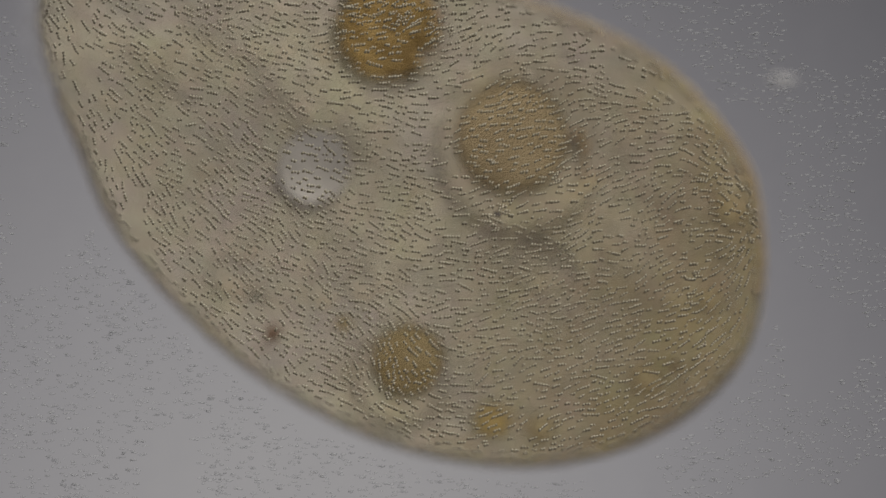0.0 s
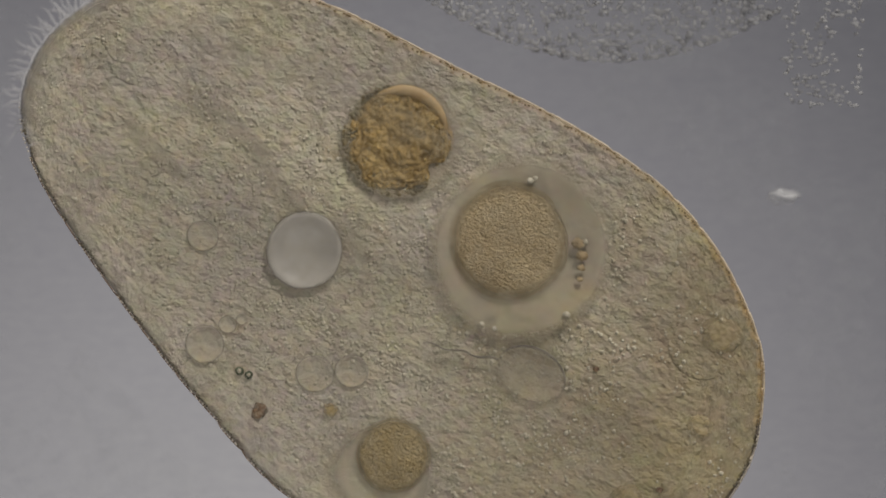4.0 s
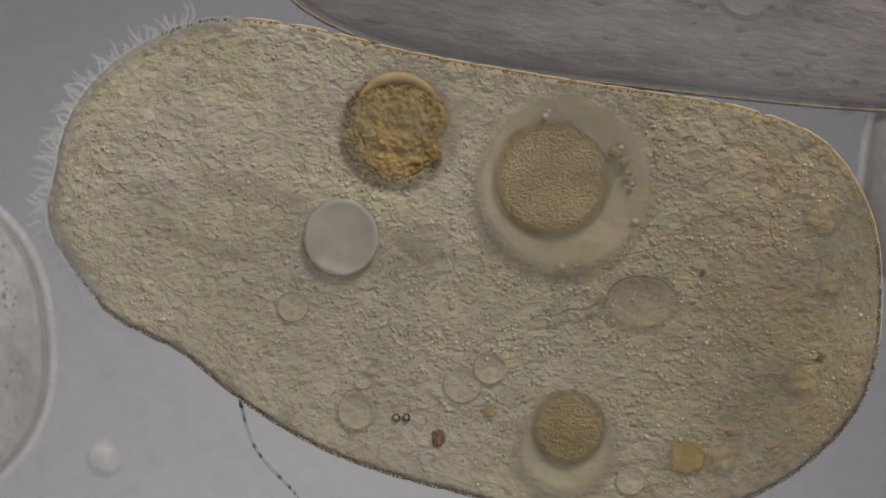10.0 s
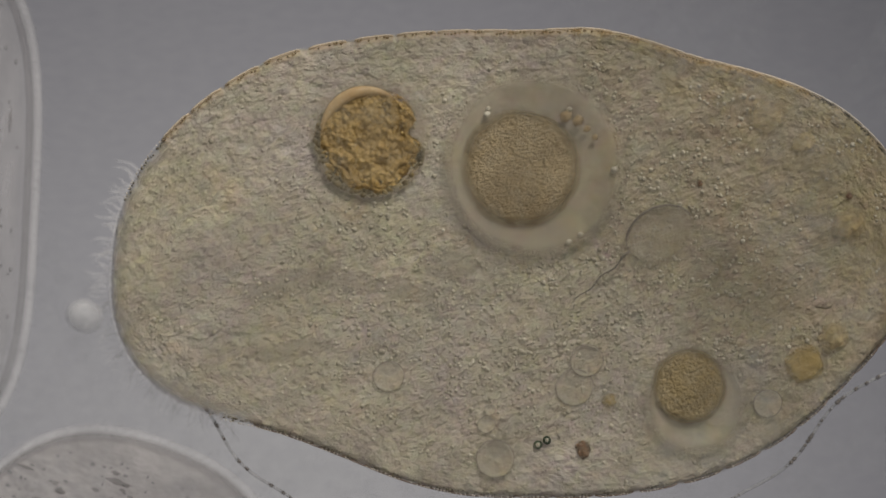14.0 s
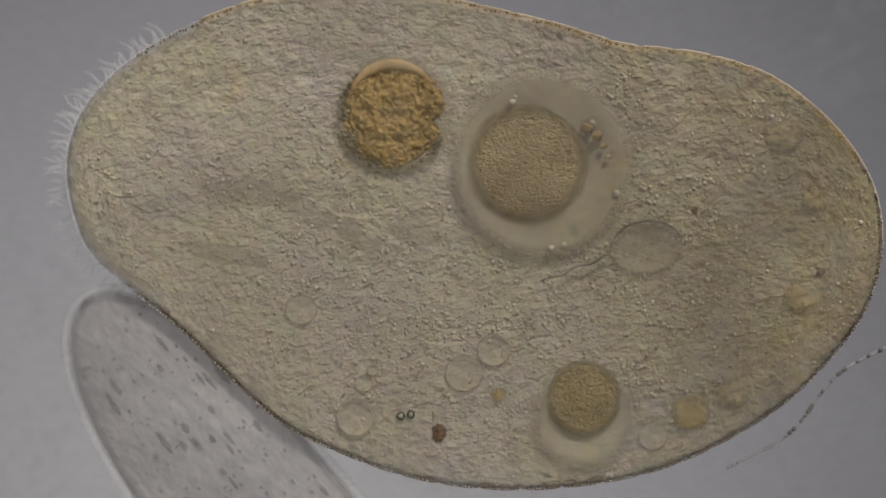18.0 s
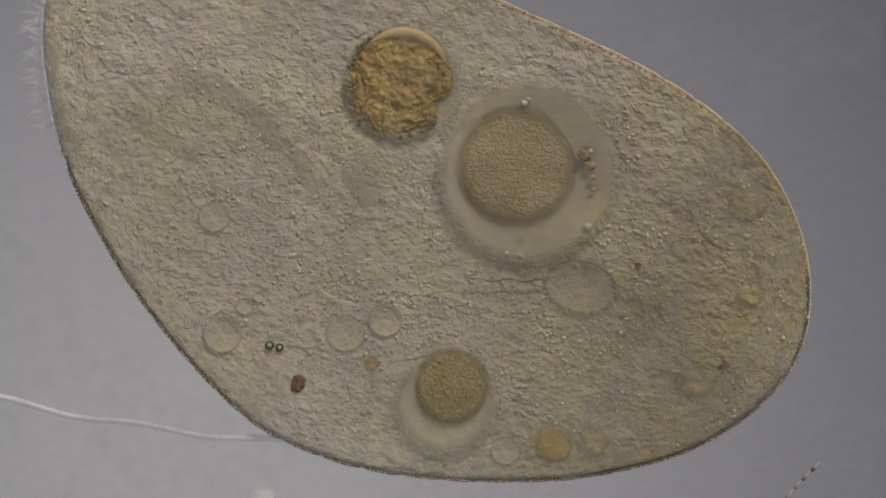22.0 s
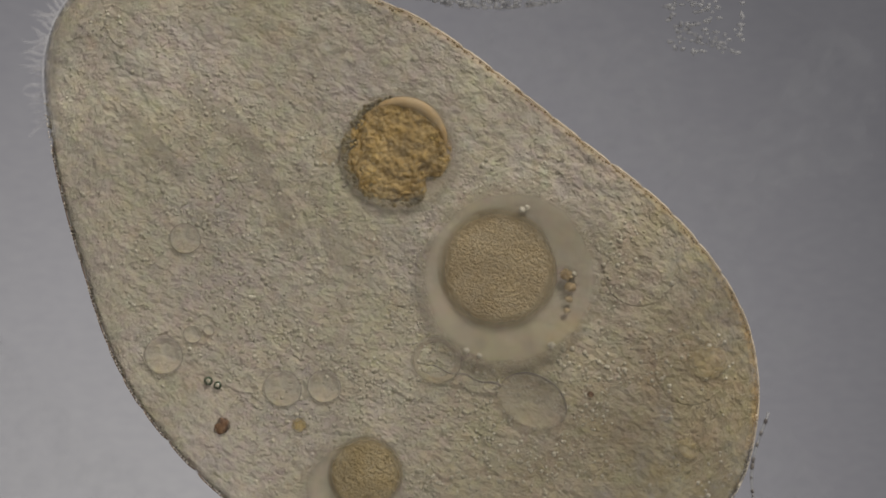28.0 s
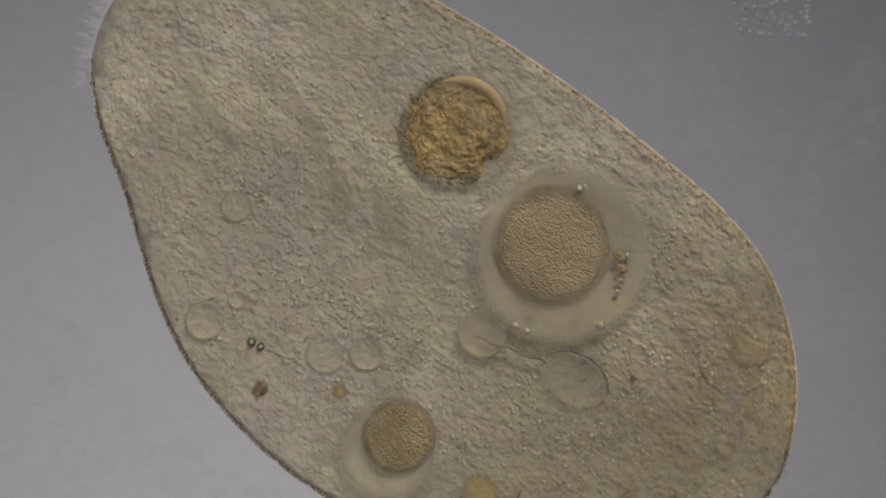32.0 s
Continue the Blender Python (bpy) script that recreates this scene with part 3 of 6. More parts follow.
    [(0, -572, 423), (1.5, -554, 439), (3, -545, 447), (3.5, -534, 471), (5.5, -520, 486), (6, -513, 492), (6.5, -543, 434), (7, -559, 418), (7.5, -579, 394), (8, -580, 356), (8.5, -529, 237), (9, -562, 142), (9.5, -643, 137), (10, -619, 168), (10.5, -591, 167), (11, -593, 97), (12, -562, -2), (12.5, -585, -70), (13, -601, -124), (14, -541, -230), (14.5, -517, -239), (16.5, -481, -197), (17, -480, -124), (17.5, -506, -51), (18, -525, 5), (19, -497, 90), (20, -468, 164), (21, -444, 223), (22, -432, 252), (22.5, -427, 291), (23, -355, 316), (23.5, -325, 329), (24, -325, 312), (24.5, -342, 364), (25, -324, 370), (26, -302, 375), (26.5, -306, 386), (28.5, -318, 435), (29, -318, 448), (30, -327, 437), (31, -307, 418), (32, -297, 418)],
    [(0, -654, 374), (1.5, -638, 395), (3, -629, 405), (3.5, -623, 435), (5.5, -610, 455), (6, -603, 461), (6.5, -624, 388), (7, -631, 359), (7.5, -635, 320), (8, -628, 276), (8.5, -609, 187), (9, -657, 89), (9.5, -698, 55), (10, -672, 86), (10.5, -650, 89), (11, -624, 9), (12, -557, -93), (12.5, -580, -161), (13, -596, -215), (14, -536, -320), (14.5, -510, -328), (16.5, -475, -284), (17, -485, -212), (17.5, -525, -139), (18, -554, -83), (19, -539, 8), (20, -524, 89), (21, -511, 155), (22, -507, 190), (22.5, -498, 223), (23, -422, 251), (23.5, -399, 271), (24, -403, 260), (24.5, -426, 316), (25, -408, 324), (26, -394, 342), (26.5, -398, 354), (28.5, -412, 406), (29, -414, 420), (30, -421, 404), (31, -402, 392), (32, -393, 398)],
    [(0, -714, 310), (1.5, -698, 332), (3, -687, 342), (3.5, -694, 381), (5.5, -685, 407), (6, -680, 415), (6.5, -679, 322), (7, -666, 280), (7.5, -647, 229), (8, -642, 187), (8.5, -665, 121), (9, -708, 13), (9.5, -727, -32), (10, -692, -2), (10.5, -680, 4), (11, -622, -79), (12, -548, -175), (12.5, -563, -243), (13, -572, -296), (14, -502, -397), (14.5, -475, -404), (16.5, -439, -359), (17, -456, -292), (17.5, -508, -224), (18, -545, -171), (19, -550, -77), (20, -545, 4), (21, -540, 71), (22, -524, 98), (22.5, -519, 131), (23, -456, 169), (23.5, -439, 194), (24, -448, 187), (24.5, -471, 239), (25, -462, 256), (26, -450, 277), (26.5, -456, 289), (28.5, -476, 345), (29, -479, 360), (30, -484, 342), (31, -471, 337), (32, -469, 353)],
    [(0, -743, 229), (1.5, -735, 256), (3, -731, 271), (3.5, -741, 309), (5.5, -733, 337), (6, -728, 346), (6.5, -707, 243), (7, -676, 194), (7.5, -652, 145), (8, -634, 99), (8.5, -679, 39), (9, -723, -74), (9.5, -706, -124), (10, -703, -89), (10.5, -641, -87), (11, -603, -162), (12, -517, -251), (12.5, -521, -315), (13, -521, -365), (14, -439, -458), (14.5, -411, -463), (16.5, -377, -419), (17, -401, -358), (17.5, -463, -300), (18, -510, -253), (19, -538, -162), (20, -536, -83), (21, -531, -20), (22, -515, 6), (22.5, -508, 34), (23, -452, 75), (23.5, -450, 106), (24, -465, 103), (24.5, -481, 148), (25, -482, 170), (26, -478, 194), (26.5, -484, 205), (28.5, -506, 260), (29, -510, 275), (30, -507, 251), (31, -506, 256), (32, -517, 282)],
    [(0, -727, 134), (1.5, -736, 166), (3, -748, 185), (3.5, -755, 220), (5.5, -754, 250), (6, -750, 259), (6.5, -713, 155), (7, -669, 107), (7.5, -631, 58), (8, -602, 13), (8.5, -677, -46), (9, -701, -166), (9.5, -662, -211), (10, -655, -178), (10.5, -593, -170), (11, -525, -235), (12, -442, -312), (12.5, -435, -368), (13, -426, -411), (14, -348, -496), (14.5, -323, -501), (16.5, -306, -466), (17, -340, -414), (17.5, -395, -362), (18, -434, -321), (19, -497, -243), (20, -503, -168), (21, -504, -108), (22, -497, -80), (22.5, -478, -58), (23, -426, -15), (23.5, -437, 14), (24, -461, 15), (24.5, -465, 54), (25, -473, 75), (26, -474, 99), (26.5, -480, 110), (28.5, -502, 162), (29, -506, 175), (30, -514, 158), (31, -520, 165), (32, -539, 193)],
    [(0, -692, 40), (1.5, -705, 69), (3, -718, 86), (3.5, -718, 116), (5.5, -737, 149), (6, -738, 159), (6.5, -682, 60), (7, -627, 16), (7.5, -589, -25), (8, -566, -66), (8.5, -630, -134), (9, -669, -257), (9.5, -579, -287), (10, -582, -258), (10.5, -506, -240), (11, -423, -289), (12, -341, -352), (12.5, -338, -404), (13, -333, -444), (14, -253, -519), (14.5, -232, -526), (16.5, -234, -507), (17, -277, -465), (17.5, -328, -417), (18, -359, -379), (19, -447, -317), (20, -457, -249), (21, -461, -191), (22, -467, -164), (22.5, -389, -147), (23, -394, -99), (23.5, -412, -73), (24, -441, -74), (24.5, -432, -37), (25, -436, -21), (26, -446, 4), (26.5, -454, 15), (28.5, -489, 67), (29, -495, 81), (30, -490, 58), (31, -499, 63), (32, -521, 89)],
    [(0, -653, -51), (1.5, -657, -26), (3, -658, -12), (3.5, -656, 15), (5.5, -682, 44), (6, -684, 54), (6.5, -636, -33), (7, -594, -67), (7.5, -555, -104), (8, -522, -144), (8.5, -560, -217), (9, -568, -338), (9.5, -479, -349), (10, -467, -319), (10.5, -429, -303), (11, -343, -339), (12, -274, -399), (12.5, -268, -445), (13, -261, -481), (14, -175, -546), (14.5, -154, -554), (16.5, -164, -547), (17, -213, -514), (17.5, -266, -472), (18, -298, -437), (19, -387, -388), (20, -404, -325), (21, -413, -273), (22, -425, -246), (22.5, -342, -221), (23, -364, -181), (23.5, -381, -160), (24, -406, -165), (24.5, -408, -124), (25, -412, -109), (26, -420, -86), (26.5, -429, -76), (28.5, -468, -27), (29, -476, -13), (30, -460, -38), (31, -464, -36), (32, -482, -15)],
    [(0, -614, -142), (1.5, -608, -118), (3, -597, -103), (3.5, -588, -77), (5.5, -631, -53), (6, -637, -44), (6.5, -590, -123), (7, -554, -153), (7.5, -513, -186), (8, -472, -219), (8.5, -502, -298), (9, -492, -417), (9.5, -406, -413), (10, -389, -382), (10.5, -358, -366), (11, -277, -393), (12, -204, -446), (12.5, -196, -487), (13, -187, -520), (14, -98, -577), (14.5, -77, -584), (16.5, -84, -583), (17, -136, -559), (17.5, -196, -526), (18, -235, -498), (19, -324, -462), (20, -349, -404), (21, -364, -355), (22, -375, -331), (22.5, -319, -297), (23, -316, -265), (23.5, -339, -247), (24, -367, -255), (24.5, -378, -215), (25, -383, -200), (26, -401, -177), (26.5, -408, -168), (28.5, -438, -123), (29, -444, -110), (30, -439, -131), (31, -439, -131), (32, -453, -112)],
    [(0, -551, -235), (1.5, -544, -209), (3, -531, -192), (3.5, -519, -164), (5.5, -582, -151), (6, -593, -145), (6.5, -534, -216), (7, -492, -239), (7.5, -448, -267), (8, -424, -302), (8.5, -443, -385), (9, -401, -490), (9.5, -326, -477), (10, -304, -442), (10.5, -276, -425), (11, -205, -451), (12, -122, -491), (12.5, -112, -527), (13, -102, -555), (14, -14, -609), (14.5, 10, -614), (16.5, 10, -612), (17, -43, -598), (17.5, -112, -580), (18, -158, -561), (19, -242, -533), (20, -276, -485), (21, -300, -441), (22, -313, -417), (22.5, -294, -391), (23, -256, -348), (23.5, -283, -338), (24, -313, -351), (24.5, -334, -312), (25, -342, -298), (26, -368, -279), (26.5, -374, -270), (28.5, -407, -226), (29, -414, -214), (30, -409, -234), (31, -407, -234), (32, -421, -215)],
    [(0, -469, -326), (1.5, -464, -298), (3, -451, -277), (3.5, -449, -251), (5.5, -504, -247), (6, -514, -243), (6.5, -461, -309), (7, -427, -332), (7.5, -369, -347), (8, -357, -390), (8.5, -347, -463), (9, -273, -535), (9.5, -226, -532), (10, -205, -496), (10.5, -178, -478), (11, -113, -505), (12, -23, -531), (12.5, -11, -561), (13, -2, -585), (14, 89, -632), (14.5, 115, -634), (16.5, 120, -632), (17, 66, -628), (17.5, -5, -621), (18, -52, -612), (19, -133, -593), (20, -177, -558), (21, -207, -524), (22, -234, -509), (22.5, -228, -491), (23, -193, -439), (23.5, -214, -433), (24, -235, -447), (24.5, -257, -408), (25, -272, -399), (26, -302, -385), (26.5, -312, -378), (28.5, -358, -340), (29, -368, -330), (30, -352, -344), (31, -352, -344), (32, -369, -325)],
    [(0, -370, -415), (1.5, -369, -383), (3, -357, -356), (3.5, -367, -339), (5.5, -410, -335), (6, -417, -332), (6.5, -373, -405), (7, -352, -442), (7.5, -287, -444), (8, -262, -478), (8.5, -224, -519), (9, -151, -569), (9.5, -108, -571), (10, -91, -538), (10.5, -65, -521), (11, 3, -546), (12, 94, -566), (12.5, 108, -590), (13, 118, -610), (14, 212, -637), (14.5, 239, -636), (16.5, 246, -635), (17, 193, -643), (17.5, 122, -652), (18, 73, -653), (19, -5, -634), (20, -51, -613), (21, -87, -591), (22, -130, -600), (22.5, -118, -575), (23, -110, -542), (23.5, -128, -536), (24, -141, -546), (24.5, -162, -503), (25, -177, -496), (26, -206, -486), (26.5, -217, -481), (28.5, -274, -456), (29, -287, -448), (30, -268, -453), (31, -268, -452), (32, -286, -433)],
    [(0, -252, -492), (1.5, -262, -466), (3, -260, -442), (3.5, -275, -436), (5.5, -312, -429), (6, -318, -424), (6.5, -252, -477), (7, -216, -495), (7.5, -167, -521), (8, -137, -547), (8.5, -98, -564), (9, -33, -596), (9.5, 17, -604), (10, 33, -571), (10.5, 60, -557), (11, 135, -571), (12, 234, -590), (12.5, 249, -607), (13, 261, -622), (14, 354, -633), (14.5, 381, -628), (16.5, 388, -626), (17, 335, -647), (17.5, 264, -666), (18, 216, -671), (19, 133, -658), (20, 83, -651), (21, 46, -639), (22, 9, -659), (22.5, 13, -641), (23, 12, -624), (23.5, -4, -615), (24, -15, -618), (24.5, -43, -583), (25, -64, -585), (26, -92, -576), (26.5, -104, -574), (28.5, -161, -562), (29, -175, -558), (30, -155, -548), (31, -158, -548), (32, -179, -530)],
    [(0, -122, -554), (1.5, -141, -541), (3, -146, -526), (3.5, -155, -506), (5.5, -192, -494), (6, -198, -489), (6.5, -126, -530), (7, -87, -544), (7.5, -30, -567), (8, 1, -590), (8.5, 31, -596), (9, 84, -619), (9.5, 150, -624), (10, 167, -604), (10.5, 200, -592), (11, 279, -584), (12, 388, -589), (12.5, 405, -597), (13, 417, -606), (14, 511, -603), (14.5, 535, -594), (16.5, 537, -592), (17, 486, -627), (17.5, 413, -656), (18, 363, -664), (19, 274, -671), (20, 223, -675), (21, 184, -670), (22, 152, -685), (22.5, 153, -679), (23, 151, -682), (23.5, 133, -662), (24, 119, -652), (24.5, 86, -638), (25, 66, -647), (26, 40, -629), (26.5, 30, -627), (28.5, -21, -618), (29, -33, -615), (30, -29, -618), (31, -34, -619), (32, -59, -603)],
    [(0, 11, -590), (1.5, -11, -579), (3, -18, -565), (3.5, -29, -549), (5.5, -70, -540), (6, -77, -536), (6.5, 0, -567), (7, 42, -579), (7.5, 107, -597), (8, 139, -615), (8.5, 159, -615), (9, 205, -636), (9.5, 288, -630), (10, 312, -620), (10.5, 344, -596), (11, 435, -586), (12, 535, -551), (12.5, 552, -551), (13, 566, -553), (14, 651, -535), (14.5, 673, -523), (16.5, 671, -525), (17, 624, -575), (17.5, 553, -618), (18, 502, -635), (19, 414, -670), (20, 361, -683), (21, 319, -682), (22, 285, -692), (22.5, 292, -703), (23, 290, -703), (23.5, 265, -683), (24, 244, -669), (24.5, 216, -675), (25, 195, -677), (26, 166, -657), (26.5, 156, -655), (28.5, 109, -648), (29, 98, -645), (30, 98, -660), (31, 90, -660), (32, 63, -645)],
    [(0, 138, -603), (1.5, 114, -597), (3, 105, -586), (3.5, 93, -574), (5.5, 49, -567), (6, 41, -563), (6.5, 123, -589), (7, 169, -599), (7.5, 240, -607), (8, 273, -622), (8.5, 284, -620), (9, 327, -641), (9.5, 425, -620), (10, 452, -608), (10.5, 472, -567), (11, 569, -544), (12, 658, -486), (12.5, 667, -475), (13, 674, -469), (14, 758, -442), (14.5, 779, -430), (16.5, 782, -440), (17, 744, -504), (17.5, 673, -559), (18, 620, -583), (19, 537, -636), (20, 485, -663), (21, 444, -673), (22, 410, -688), (22.5, 420, -701), (23, 418, -704), (23.5, 386, -691), (24, 360, -681), (24.5, 341, -696), (25, 318, -698), (26, 282, -678), (26.5, 273, -676), (28.5, 226, -667), (29, 216, -664), (30, 216, -682), (31, 207, -686), (32, 178, -675)],
    [(0, 250, -592), (1.5, 227, -594), (3, 219, -586), (3.5, 207, -577), (5.5, 159, -573), (6, 150, -571), (6.5, 237, -591), (7, 289, -601), (7.5, 362, -597), (8, 394, -607), (8.5, 399, -604), (9, 445, -629), (9.5, 545, -583), (10, 570, -566), (10.5, 580, -518), (11, 681, -484), (12, 755, -409), (12.5, 759, -391), (13, 762, -380), (14, 843, -344), (14.5, 861, -331), (16.5, 866, -348), (17, 837, -422), (17.5, 771, -488), (18, 719, -520), (19, 640, -588), (20, 593, -627), (21, 553, -647), (22, 521, -669), (22.5, 533, -681), (23, 530, -687), (23.5, 500, -689), (24, 476, -692), (24.5, 456, -696), (25, 434, -705), (26, 391, -686), (26.5, 383, -684), (28.5, 337, -678), (29, 326, -676), (30, 324, -688), (31, 314, -694), (32, 283, -688)],
    [(0, 347, -564), (1.5, 326, -572), (3, 319, -568), (3.5, 310, -565), (5.5, 261, -568), (6, 252, -567), (6.5, 341, -576), (7, 394, -580), (7.5, 466, -566), (8, 496, -572), (8.5, 500, -573), (9, 550, -597), (9.5, 632, -522), (10, 660, -506), (10.5, 673, -461), (11, 755, -406), (12, 825, -325), (12.5, 821, -301), (13, 816, -286), (14, 889, -243), (14.5, 906, -231), (16.5, 918, -252), (17, 900, -333), (17.5, 842, -409), (18, 794, -449), (19, 726, -532), (20, 682, -579), (21, 644, -605), (22, 622, -639), (22.5, 629, -645), (23, 626, -655), (23.5, 606, -675), (24, 591, -693), (24.5, 559, -679), (25, 537, -691), (26, 491, -678), (26.5, 483, -677), (28.5, 438, -675), (29, 428, -673), (30, 425, -684), (31, 413, -692), (32, 382, -688)],
    [(0, 427, -523), (1.5, 410, -535), (3, 405, -534), (3.5, 397, -533), (5.5, 351, -544), (6, 342, -545), (6.5, 430, -545), (7, 483, -543), (7.5, 549, -517), (8, 574, -518), (8.5, 575, -520), (9, 642, -552), (9.5, 690, -450), (10, 726, -435), (10.5, 754, -398), (11, 808, -325), (12, 856, -237), (12.5, 846, -211), (13, 837, -195), (14, 893, -149), (14.5, 911, -136), (16.5, 935, -159), (17, 929, -243), (17.5, 888, -326), (18, 853, -374), (19, 793, -466), (20, 756, -523), (21, 723, -556), (22, 705, -594), (22.5, 708, -596), (23, 702, -607), (23.5, 693, -638), (24, 685, -663), (24.5, 642, -642), (25, 622, -657), (26, 582, -658), (26.5, 574, -656), (28.5, 530, -656), (29, 520, -655), (30, 519, -670), (31, 506, -679), (32, 474, -677)],
    [(0, 492, -471), (1.5, 477, -486), (3, 474, -486), (3.5, 469, -488), (5.5, 431, -508), (6, 424, -512), (6.5, 503, -498), (7, 549, -487), (7.5, 604, -450), (8, 626, -450), (8.5, 609, -447), (9, 697, -484), (9.5, 726, -374), (10, 763, -356), (10.5, 807, -322), (11, 837, -242), (12, 860, -152), (12.5, 845, -126), (13, 833, -110), (14, 865, -66), (14.5, 885, -54), (16.5, 921, -74), (17, 927, -158), (17.5, 905, -243), (18, 887, -295), (19, 846, -396), (20, 817, -459), (21, 789, -498), (22, 772, -537), (22.5, 766, -536), (23, 760, -550), (23.5, 759, -586), (24, 758, -614), (24.5, 713, -593), (25, 693, -610), (26, 662, -622), (26.5, 654, -621), (28.5, 612, -623), (29, 602, -623), (30, 603, -641), (31, 591, -652), (32, 559, -652)],
]
